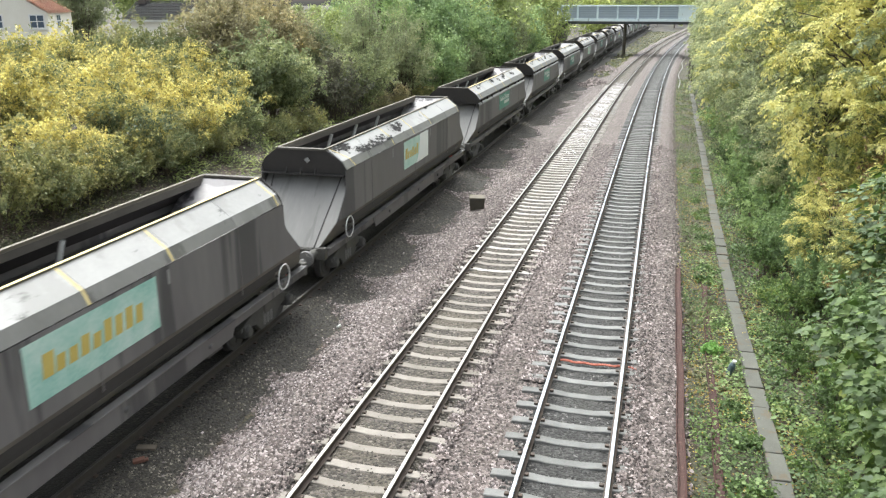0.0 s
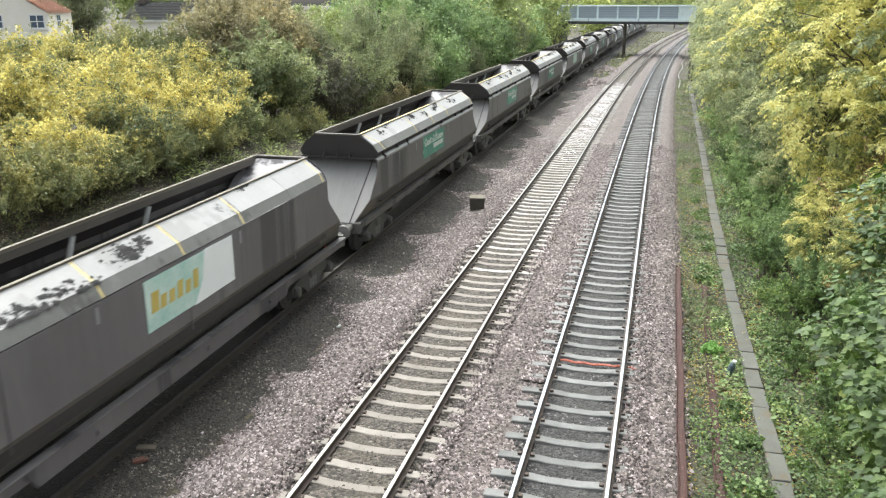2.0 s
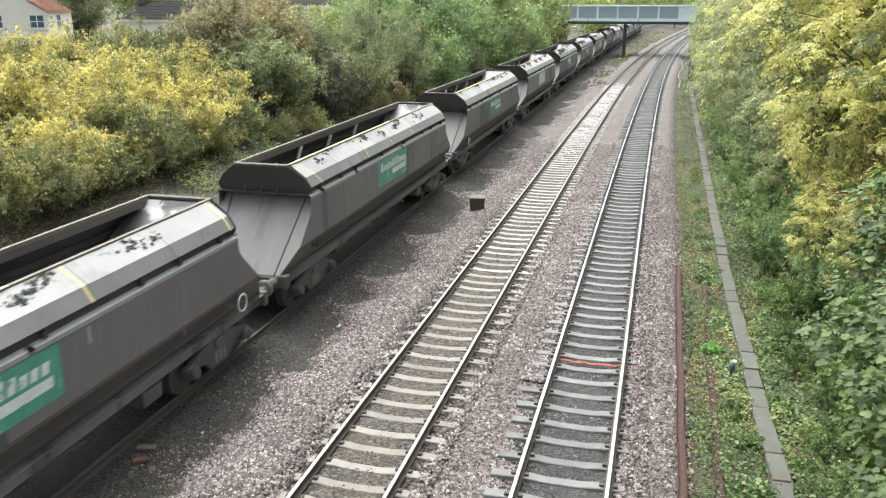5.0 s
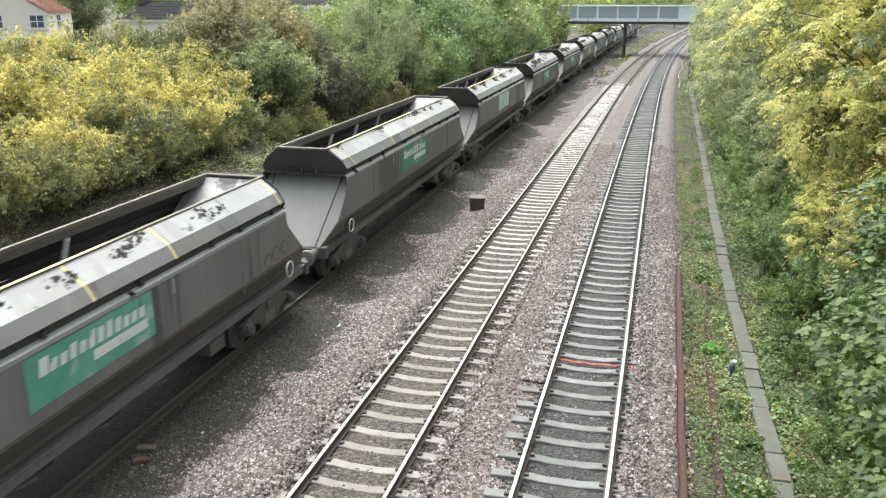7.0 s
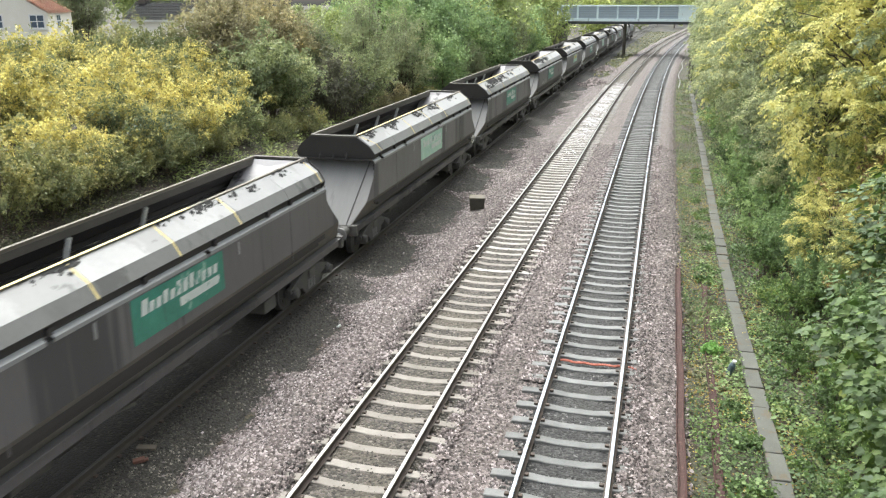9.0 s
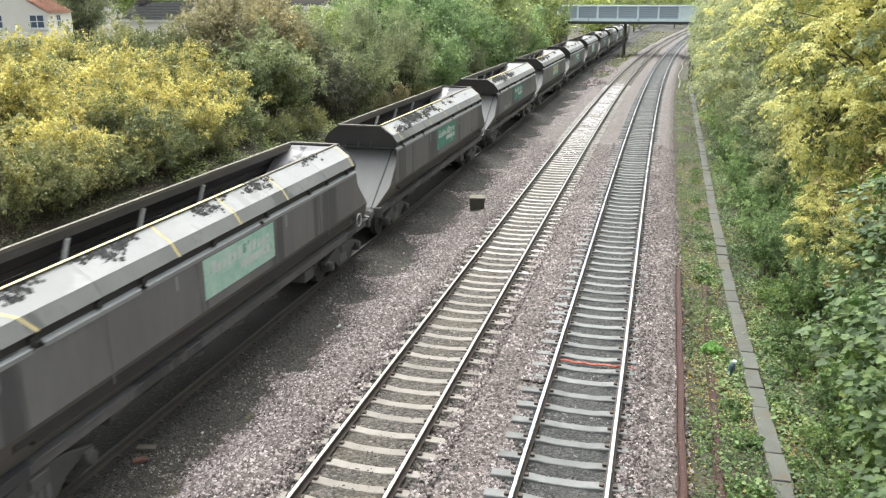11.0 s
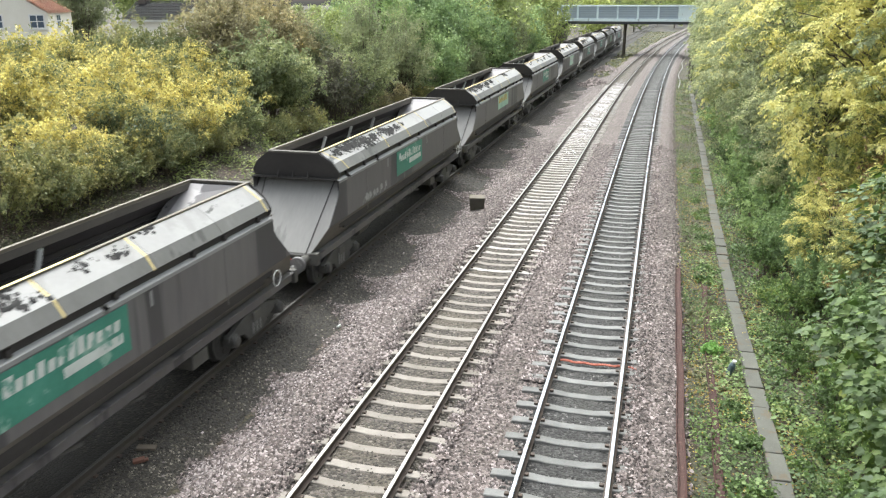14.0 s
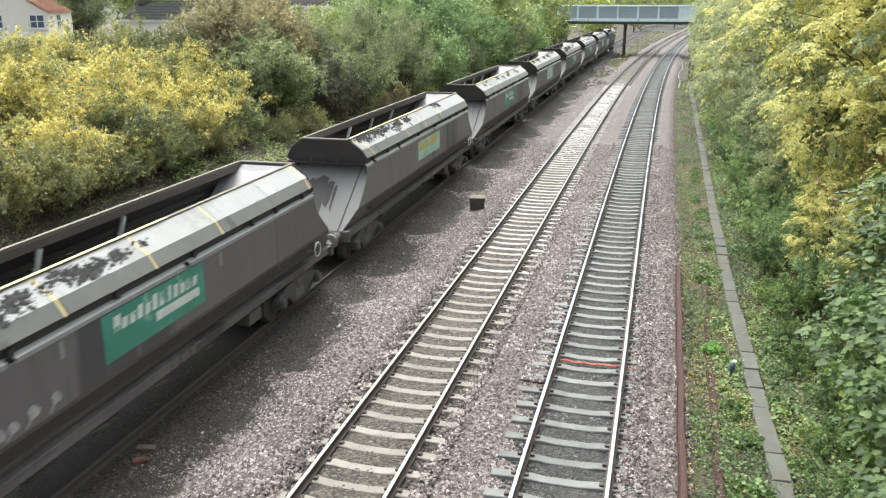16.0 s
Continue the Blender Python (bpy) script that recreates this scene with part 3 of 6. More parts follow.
SLEEPER_STEP, SLEEPER_0 = 0.6572, 12.255 - 0.6572 * 8
STEP_A = (11.22 - 0.6 * 8, 0.6)
stones("ballast_stones", M_STONES, 95000, lambda y: ballast_edge(y) + bend(y) - 0.1, lambda y: bend(y) + 1.0, 9.0, 48.0, 0.034,
       "loose pinkish-grey ballast stones round the sleepers", 0.03, 1.7, off_tracks)
stones("brown_ballast_stones", M_BROWNSTONES, 20000, lambda y: TRACK_A - 1.05 + bend(y), lambda y: bend(y) + TRACK_A + 1.05, 9.0, 60.0, 0.034,
       "brown ballast stones between the rails", 0.056, 1.7, on_sleeper)
stones("grey_ballast_stones", M_GREYSTONES, 20000, lambda y: TRACK_B - 1.05 + bend(y), lambda y: bend(y) + TRACK_B + 1.05, 9.0, 60.0, 0.034,
       "sooty grey ballast stones between the rails", 0.036, 1.7, on_sleeper)
stones("shoulder_stones", M_STONES, 9000, lambda y: TRACK_B + 0.87 + bend(y), lambda y: bend(y) + TRACK_B + 1.36, 8.0, 48.0, 0.034,
       "loose ballast stones burying the sleeper ends", 0.075, 1.6)
stones("end_stones", M_STONES, 5000, lambda y: TRACK_A - 1.38 + bend(y), lambda y: bend(y) + TRACK_A - 1.0, 8.0, 48.0, 0.034,
       "loose ballast stones over the sleeper ends", 0.075, 1.6)
stones("buried_end_stones", M_STONES, 5000, lambda y: TRACK_A + 1.02 + bend(y), lambda y: bend(y) + TRACK_A + 1.36, 8.0, 48.0, 0.034,
       "loose ballast stones over the far sleeper ends", 0.085, 1.6)
stones("six_foot_stones", M_STONES, 6000, lambda y: TRACK_B - 1.36 + bend(y), lambda y: bend(y) + TRACK_B - 0.9, 16.0, 50.0, 0.034,
       "loose ballast stones between the two tracks", 0.075, 1.5)
stones("pale_ballast_stones", M_PALESTONES, 60000, lambda y: ballast_edge(y) + bend(y) - 0.5, lambda y: bend(y) - 5.95, 9.0, 84.0, 0.030,
       "pale ballast stones spilt from the shoulder", 0.025, 1.8, lambda x, y: RNG.random(len(x)) < np.clip((x - bend(y) - ballast_edge(y) + 0.06) / 0.3, 0.015, 1) * np.clip((-6.35 - x + bend(y)) / 0.9, 0.12, 1))
stones("sooty_stones", M_DARKSTONES, 60000, lambda y: train_x(y) + 0.95, lambda y: ballast_edge(y) + bend(y) + 0.25, 8.5, 80.0, 0.032,
       "small sooty stones on the dark cess", 0.0, 1.7)
stones("bank_stones", M_DARKSTONES, 7000, lambda y: train_x(y) - 7.5, lambda y: train_x(y) - 1.6, 10.0, 45.0, 0.045, "stones and clinker strewn beside the goods line", 0.0, 1.4)
stones("white_chippings", material("chalk_white_spoil", [(0.0, (0.20, 0.185, 0.195)), (1.0, (0.62, 0.59, 0.62))], 1, 0.7, 0.1, 30, island=0.7), 9000,
       lambda y: bend(y) + TRACK_A - 0.68, lambda y: bend(y) + TRACK_A + 0.68, 40.0, 92.0, 0.048, "white spoil spilt between the rails", 0.062, 1.0,
       lambda x, y: np.clip(np.minimum((y - 40) / 14, (92 - y) / 14), 0, 1) * (0.52 + 0.3 * np.sin(y * 0.9) + 0.35 * np.sin(y * 2.3 + x * 3) + 0.25 * np.sin(y * 5.3 - x * 4)) > RNG.random(len(x)))

# ---------------------------------------------------------------- tracks
HEAD = [(-0.035, -0.012), (-0.030, -0.003), (-0.022, 0.0), (0.022, 0.0), (0.030, -0.003), (0.035, -0.012)]
RAIL = [(-0.035, -0.012), (-0.035, -0.035), (-0.010, -0.05), (-0.010, -0.125), (-0.07, -0.148), (-0.07, -0.158), (0.07, -0.158), (0.07, -0.148), (0.010, -0.125),
        (0.010, -0.05), (0.035, -0.035), (0.035, -0.012)]


def track_line(fx, ys):
    return [(float(fx(y)), float(y), 0.0) for y in ys]


def sleeper_shape(concrete):
    s = Shape()
    if concrete:
        w = [(-1.25, -0.175), (-0.95, -0.165), (-0.55, -0.165), (-0.30, -0.195), (0.30, -0.195), (0.55, -0.165), (0.95, -0.165), (1.25, -0.175)]
        vs = []
        for x, z in w:
            vs += [(x, -0.135, -0.36), (x, -0.105, z), (x, 0.105, z), (x, 0.135, -0.36)]
        fs = [(4 * i + j, 4 * i + 4 + j, 4 * i + 4 + (j + 1) % 4, 4 * i + (j + 1) % 4) for i in range(len(w) - 1) for j in range(4)]
        s.add(vs, fs + [(3, 2, 1, 0), tuple(4 * (len(w) - 1) + j for j in range(4))])
    else:
        s.box(-1.3, 1.3, -0.125, 0.125, -0.36, -0.165)
    return s


def build_track(label, fx, sleeper_mat, top_mat, concrete, y_parts, y_end, first=SLEEPER_0, step=SLEEPER_STEP, dusty=None):
    t = thing("railway_track", label, "track")
    ys = np.concatenate([np.arange(-12, 100, 2.0), np.arange(100, y_end, 4.0)])
    for side in (-1, 1):
        line = track_line(lambda y: fx(y) + side * 0.7525, ys)
        r = part("rail", Shape().sweep(RAIL, line), M_RAILSIDE if concrete else M_TIMBER, t, "rust-brown steel rail")
        part("running_surface", Shape().sweep(HEAD, line), top_mat, r, "wheel-polished rail head")
    me = sleeper_shape(concrete).mesh("sleeper", sleeper_mat, 0.012)
    # the paler material, if given, goes on sleepers past 21 to 26 m
    me_paler = sleeper_shape(concrete).mesh("sleeper", dusty or sleeper_mat, 0.012)
    n0, n1 = int((-4 - first) / step), int((y_parts - first) / step)
    clips, far = Shape(), Shape()
    clip = Shape().box(-0.038, 0.038, -0.042, 0.042, -0.165, -0.125).mesh("rail_clip", M_RAILSIDE, 0.008)
    count = 0
    proto = sleeper_shape(concrete)
    for k in range(n0, int((y_end - 10 - first) / step)):
        y = first + k * step
        x = float(fx(y))
        if k < n1:
            part("sleeper", me_paler if y > 21 + 5 * random.random() else me, None, t, m=pose(x + random.uniform(-.02, .02), y + random.uniform(-.02, .02), random.uniform(-.008, .004), 0, 0, random.uniform(-.6, .6)))
            for side in (-0.8675, -0.6375, 0.6375, 0.8675):
                if y > 8 and count < 300:
                    part("rail_clip", clip, None, t, m=pose(x + side, y, 0))
                    count += 1
                elif y > 8:
                    clips.box(x + side - 0.045, x + side + 0.045, y - 0.055, y + 0.055, -0.165, -0.118)
        else:
            far.add([(a + x, b + y, c) for a, b, c in proto.v], proto.f)
    part("far_fastening", clips, M_RAILSIDE, t, "dark steel rail fastenings in the distance", kind="stuff")
    part("far_track_bed", far, sleeper_mat, t, "sleeper bed receding into the distance", kind="stuff")
    return t


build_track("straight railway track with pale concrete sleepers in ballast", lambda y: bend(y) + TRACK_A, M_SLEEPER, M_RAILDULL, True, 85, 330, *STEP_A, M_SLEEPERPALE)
build_track("well-used railway track with grey concrete sleepers and shiny rails", lambda y: bend(y) + TRACK_B, M_SLEEPERDARK, M_RAILTOP, True, 85, 330)
build_track("grimy goods line track with dark sleepers under the coal train", train_x, M_TIMBER, M_RAILGOODS, False, 50, 330)


# ---------------------------------------------------------------- coal hopper wagons
HALF = 6.9
RIM, EAVE, RECESS0, RECESS1, SIDETOP, FOLD, FOOT = (0.73, 3.66), (1.32, 3.08), (1.25, 3.05), (1.25, 2.93), (1.32, 2.86), (1.32, 1.74), (0.98, 1.1)


def wheelset_shape():
    s = Shape().tube((-0.95, 0, 0), (0.95, 0, 0), 0.075, n=10)
    for side in (-1, 1):
        x = side * 0.72
        s.tube((x - 0.065, 0, 0), (x + 0.065, 0, 0), 0.44, n=28)
        s.tube((x + side * 0.065, 0, 0), (x + side * 0.085, 0, 0), 0.36, 0.33, n=28)
        s.tube((x - side * 0.065, 0, 0), (x - side * 0.095, 0, 0), 0.47, n=28)
        s.tube((x + side * 0.085, 0, 0), (x + side * 0.2, 0, 0), 0.14, 0.11, n=14)
        for k in range(4):
            a = k * math.pi / 2
            s.tube((x + side * 0.08, 0.22 * math.cos(a), 0.22 * math.sin(a)), (x + side * 0.10, 0.22 * math.cos(a), 0.22 * math.sin(a)), 0.06, n=8)
    return s


def bogie(parent, y):
    b = new("bogie")
    b.parent, b.matrix_basis = parent, pose(0, y, 0)
    tagged(b, "grimy cast-steel three-piece bogie")
    for side in (-1, 1):
        x = side * 0.98
        outline = [(-1.30, 0.58), (-1.1, 0.64), (-0.6, 0.80), (-0.3, 0.86), (0.3, 0.86), (0.6, 0.80), (1.1, 0.64), (1.30, 0.58), (1.30, 0.48), (0.95, 0.50), (0.6, 0.42),
                   (0.36, 0.20), (-0.36, 0.20), (-0.6, 0.42), (-0.95, 0.50), (-1.30, 0.48)]
        s = Shape().plate([(x + 0.07, a, c) for a, c in outline], (1, 0, 0), 0.14)
        for k in (-1, 1):
            s.box(x - 0.12, x + 0.12, k * 1.1 - 0.13, k * 1.1 + 0.13, 0.33, 0.60)
            s.tube((x + side * 0.12, k * 1.1, 0.46), (x + side * 0.20, k * 1.1, 0.46), 0.15, 0.12, 14)
        part("side_frame", s, M_BOGIE, b, bevel=0.015)
        sp = Shape()
        for k in range(3):
            sp.tube((x + 0.02, (k - 1) * 0.17, 0.28), (x + 0.02, (k - 1) * 0.17, 0.62), 0.075, n=10)
        part("spring_nest", sp, M_BUFFER, b, "coil springs")
    part("bolster", Shape().box(-1.1, 1.1, -0.2, 0.2, 0.55, 0.80), M_UNDER, b, bevel=0.02)
    for k in (-1, 1):
        w = part("wheelset", WHEELSET, None, b, "steel wheelset", m=pose(0, k * 1.1, 0.44))
        WHEELS.append((w, k * 1.1))
    return b


def end_fittings(w, e):
    """Headstock, buffers, coupling and hose at the end e = -1 or 1."""
    s = Shape().box(-1.2, 1.2, min(e * 8.25, e * 8.42), max(e * 8.25, e * 8.42), 0.82, 1.16)
    part("headstock", s, M_UNDER, w, bevel=0.015)
    for side in (-1, 1):
        x = side * 0.86
        s = Shape().tube((x, e * 8.42, 1.0), (x, e * 8.72, 1.0), 0.13, 0.11, 14)
        bf = part("buffer", s, M_UNDER, w)
        part("buffer_head", Shape().tube((x, e * 8.66, 1.0), (x, e * 8.92, 1.0), 0.075, 0.075, 12).tube((x, e * 8.92, 1.0), (x, e * 8.97, 1.0), 0.22, 0.20, 20), M_BUFFER, bf,
             "bright worn buffer head")
    s = Shape().box(-0.16, 0.16, min(e * 8.4, e * 8.9), max(e * 8.4, e * 8.9), 0.88, 1.12).tube((-0.05, e * 8.85, 0.86), (-0.05, e * 8.98, 1.16), 0.1, 0.1, 10)
    part("coupler", s, M_UNDER, w, bevel=0.03)
    s = Shape()
    pts = [(0.42, e * 8.45, 0.98), (0.43, e * 8.62, 0.90), (0.41, e * 8.80, 0.66), (0.36, e * 8.92, 0.55)]
    for a, b in zip(pts, pts[1:]):
        s.tube(a, b, 0.028, n=8)
    part("air_hose", s, M_RED, w, "red brake hose")


def hand_wheel(w, y):
    s = Shape()
    x, z, r, n = 1.42, 1.46 if y != 6.6 else 1.37, 0.30 if y < -7.03 or y == 6.6 else 0.185, 28
    k = 6
    verts = [(x + 0.016 * math.sin(6.28319 * q / k), y + (r + 0.016 * math.cos(6.28319 * q / k)) * math.cos(6.28319 * i / n), z + (r + 0.016 * math.cos(6.28319 * q / k)) * math.sin(6.28319 * i / n))
             for i in range(n) for q in range(k)]
    s.add(verts, [(i * k + q, i * k + (q + 1) % k, (i + 1) % n * k + (q + 1) % k, (i + 1) % n * k + q) for i in range(n) for q in range(k)])
    ring = part("hand_wheel", s, M_WHITE, w, "white-painted handbrake wheel", smooth=True)
    s = Shape().tube((1.2, y, z), (x + 0.02, y, z), 0.03, n=8)
    for i in range(3):
        a = 6.28319 * i / 3 + 0.4
        s.tube((x - 0.02, y, z), (x, y + r * math.cos(a), z + r * math.sin(a)), 0.009, n=6)
    part("spindle", s, M_UNDER, ring, "dark spindle and spokes")


def letter_bars(s, y0, y1, z0, z1, n, x):
    """A row of slim upright bars in place of lettering, a broad one first."""
    step = (y1 - y0) / n
    for i in range(n):
        h = (1.0, 0.66, 0.66, 0.86, 0.66, 0.98, 0.9, 0.98, 0.84, 0.66, 0.66, 0.66)[i % 12]
        y = y0 + i * step
        s.plate([(x + 0.004, y, z0), (x + 0.004, y + (0.85 if i == 0 else 0.68) * step, z0), (x + 0.004, y + 0.04 + (0.85 if i == 0 else 0.68) * step, z0 + (z1 - z0) * h),
                 (x + 0.004, y + 0.04, z0 + (z1 - z0) * h)], (1, 0, 0), 0.004)


def coal_spill(w, shoulder, patches, seed):
    """Lumps of coal lying on the hood in ragged blotches: rows of y, length, amount, how far down the panel."""
    rng = np.random.default_rng(seed)
    nx, nz = shoulder[1] - RIM[1], shoulder[0] - RIM[0]
    ln = math.hypot(nx, nz)
    out = np.array([-nx / ln, 0, nz / ln])
    down = np.array([nz / ln, 0, nx / ln])
    ys, ts = [], []
    for y0, length, amount, low in patches:
        m = max(amount // 16, 1)
        by, bt = rng.normal(y0, length * 0.36, m), np.clip(rng.normal(low, 0.17, m), 0.0, 1.0)
        k = rng.integers(0, m, int(amount * 1.5))
        ys.append(by[k] + rng.normal(0, 0.16, len(k)))
        ts.append(bt[k] + rng.normal(0, 0.12, len(k)))
    y, t = np.clip(np.concatenate(ys), -6.9, 6.9), np.clip(np.concatenate(ts), 0.03, 0.99)
    n = len(y)
    c = np.stack([RIM[0] + (shoulder[0] - RIM[0]) * t, y, RIM[1] + (shoulder[1] - RIM[1]) * t], -1) + out * 0.004
    r = (0.014 + 0.055 * rng.random(n) ** 2.5)[:, None]
    a = rng.random(n)[:, None] * 6.28
    V = [c + down * (np.cos(a + j * 1.571) * r) + np.array([0, 1, 0]) * (np.sin(a + j * 1.571) * r * 1.3) for j in range(4)] + [c + out * r * 0.5]
    F = (np.arange(n)[:, None, None] * 5 + np.array([[0, 1, 4], [1, 2, 4], [2, 3, 4], [3, 0, 4]])[None]).reshape(-1, 3)
    return part("coal_spill", numpy_mesh("coal_spill", np.stack(V, 1).reshape(-1, 3), F, M_COAL), None, w, "black coal lumps lying on the hood", kind="stuff")


def build_wagon(style, panel, wheels_near, graffiti=False, spill=()):
    label = {"smooth": "dark grey coal hopper with pale hood and peeling panel",
             "ledge": "dark grey coal hopper with pale hood and green panel"}[style]
    SHOULDER = (1.16, 3.34) if style == "ledge" else (1.20, 3.31)
    w = thing("hopper_wagon", label + (", white graffiti" if graffiti else ""), "railway wagon", group="wagons of the coal train")
    # hood and sides, with the sides of both hands
    for side in (-1, 1):
        def P(p, y):
            return (side * p[0], y, p[1])
        joints = [-HALF, -4.7, -2.4, 0.0, 2.4, 4.7, HALF]
        for a, b in zip(joints, joints[1:]):
            s = Shape().plate([P(RIM, a + 0.006), P(RIM, b - 0.006), P(SHOULDER, b - 0.006), P(SHOULDER, a + 0.006)], (side * 0.5, 0, 0.85), 0.02)
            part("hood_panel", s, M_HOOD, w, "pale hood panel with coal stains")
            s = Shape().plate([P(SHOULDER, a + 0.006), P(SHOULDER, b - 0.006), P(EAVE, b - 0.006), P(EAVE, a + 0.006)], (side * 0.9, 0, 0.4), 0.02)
            part("hood_skirt", s, M_HOODSIDE, w, "stained grey lower hood panel")
        s = Shape().sweep([(-0.05, -0.045), (-0.05, 0.015), (0.03, 0.015), (0.03, -0.045)], [(side * 0.73, -HALF - 0.05, RIM[1]), (side * 0.73, HALF + 0.05, RIM[1])])
        part("rim_beam", s, M_RIM, w, "dusty top rim")
        part("coaming", Shape().box(side * 0.70 - 0.012, side * 0.70 + 0.012, -6.86, 6.86, RIM[1] - 0.20, RIM[1] - 0.047), M_COAMING, w, "dusty brown-grey coaming plate inside the rim")
        if side == 1:
            part("rim_stripe", Shape().box(0.70, 0.775, -HALF, 1.2 if style == "ledge" else HALF, RIM[1] + 0.017, RIM[1] + 0.023), M_YELLOW if panel != "torn" else M_RIM, w, "faded edge stripe along the rim")
        if style == "ledge":
            s = Shape().plate([P(EAVE, -HALF), P(EAVE, HALF), P(RECESS0, HALF), P(RECESS0, -HALF)], (0, 0, -1), 0.02)
            s.plate([P(RECESS0, -HALF), P(RECESS0, HALF), P(RECESS1, HALF), P(RECESS1, -HALF)], (side, 0, 0), 0.02)
            for y in (-6.3, -4.8, -3.6, -1.2, 1.2, 3.6, 4.8, 6.3):
                s.box(side * 1.285 - 0.035, side * 1.285 + 0.035, y - 0.05, y + 0.05, 2.93, 3.045)
            part("recess", s, M_INNER, w, "dark ledge under the hood")
            for a, b in ((-7.0, -6.35), (-6.1, -3.72), (-3.55, 0.8), (0.95, 6.9)):
                s = Shape().plate([P((1.25, 2.935), a), P((1.25, 2.935), b), P((1.335, 2.88), b), P((1.335, 2.88), a)], (side * 0.5, 0, 0.8), 0.015)
                s.plate([P((1.335, 2.88), a), P((1.335, 2.88), b), P((1.335, 2.81), b), P((1.335, 2.81), a)], (side, 0, 0), 0.012)
                part("ledge_strip", s, M_STRIP, w, "pale steel capping strip")
            top = SIDETOP
        else:
            top = EAVE
        s = Shape()
        edge = [(-6.98, top[1] - 0.02), (6.98, top[1] - 0.02), (7.0, 2.55), (7.12, 2.38), (7.80, 1.74), (-7.80, 1.74), (-7.12, 2.38), (-7.0, 2.55)]
        s.plate([(side * 1.32, a, c) for a, c in edge], (side, 0, 0), 0.02)
        part("body_side", s, M_PAINT, w, "dusty dark grey side plate")
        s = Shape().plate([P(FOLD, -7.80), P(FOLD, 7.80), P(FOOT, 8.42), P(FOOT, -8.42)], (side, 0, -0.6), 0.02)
        part("lower_side", s, M_LOWSIDE, w, "inward-folded lower side")
        for y in (-4.75, 0.0, 4.75) if style == "smooth" else (-4.7, 4.7):
            part("weld_seam", Shape().box(side * 1.322 - 0.004, side * 1.322 + 0.004, y - 0.02, y + 0.02, 1.55, top[1] - 0.03), M_PAINT, w)
        # sill
        o = 1.05 if style == "ledge" else 1.16
        s = Shape().box(side * o - 0.05, side * o + 0.05, -8.25, 8.25, 0.88, 1.10).box(side * (o + 0.04) - 0.09, side * (o + 0.04) + 0.09, -8.25, 8.25, 1.095, 1.12)
        part("sill", s, M_PAINT, w, "longitudinal underframe sill")
        if style == "smooth":
            s = Shape().plate([(side * 1.25, -4.6, 1.10), (side * 1.25, 4.6, 1.10), (side * 1.25, 4.3, 0.72), (side * 1.25, -4.3, 0.72)], (side, 0, 0), 0.03)
            for y in (-2.9, 0.6, 3.4):
                s.tube((side * 1.24, y, 0.9), (side * 1.30, y, 0.9), 0.06, n=12)
            part("valance", s, M_PAINT, w, "dusty valance plate", bevel=0.01)
        # paint bands
        for y in (-6.83, -2.45, -0.05, 2.3, 6.72):
            s = Shape()
            bias = (0.0, 0.48, 0.66) if y < -6 else (0.0, 0.0, 0.0)
            for p, q, i, nx, nz in ((RIM, SHOULDER, 0, 0.6, 0.8), (SHOULDER, EAVE, 1, 0.87, 0.49)):
                d, a, b = 0.005, y + bias[i], y + bias[i + 1]
                s.plate([(side * (p[0] + nx * d), a - 0.028, p[1] + nz * d), (side * (p[0] + nx * d), a + 0.028, p[1] + nz * d),
                         (side * (q[0] + nx * d), b + 0.028, q[1] + nz * d), (side * (q[0] + nx * d), b - 0.028, q[1] + nz * d)], (side * nx, 0, nz), 0.004)
            part("paint_band", s, M_YELLOW, w, "faded yellow band over the hood")
        for y in (-2.65, 2.1):
            part("data_tick", Shape().box(side * 1.322 - 0.004, side * 1.322 + 0.004, y - 0.04, y + 0.04, top[1] - 0.38, top[1] - 0.10), M_STRIP, w)
        # panel
        x = 1.322
        xx = (x, x + 0.006) if side == 1 else (-x - 0.006, -x)
        if panel in ("green", "pale"):
            pn = part("logo_panel", Shape().box(*xx, -1.72, 1.40, 1.95, 2.78), M_GREEN if panel == "green" else M_FADED, w, "green company panel" if panel == "green" else "faded pale green company panel")
            s = Shape()
            if side == 1:
                letter_bars(s, -1.45, 1.2, 2.40, 2.68, 12, x + 0.006)
                s.box(x + 0.006, x + 0.010, -0.25, 1.2, 2.16, 2.33)
                part("panel_lettering", s, M_LOGO, pn, "worn pale lettering bars")
        else:
            pn = part("logo_panel", Shape().box(*xx, -1.58 if panel == "old" else -1.4, 1.7, 2.02, 2.98 if style == "smooth" else 2.72), M_AQUA if style == "smooth" else M_FADED, w, "peeling pale green company panel")
            if side == 1 and panel != "pale":
                s = Shape()
                letter_bars(s, -1.25, 0.4 if panel == "torn" else 1.3, 2.34, 2.72, 6 if panel == "torn" else 9, x + 0.006)
                part("panel_lettering", s, M_OCHRE, pn, "ochre lettering bars")
                if panel == "torn":
                    part("bare_patch", Shape().plate([(x + 0.01, 0.15, 2.0), (x + 0.01, 1.72, 2.02), (x + 0.01, 1.72, 2.99), (x + 0.01, 0.62, 3.0), (x + 0.01, 0.50, 2.45)],
                                                     (1, 0, 0), 0.006), M_BARE, pn, "bare white patch")
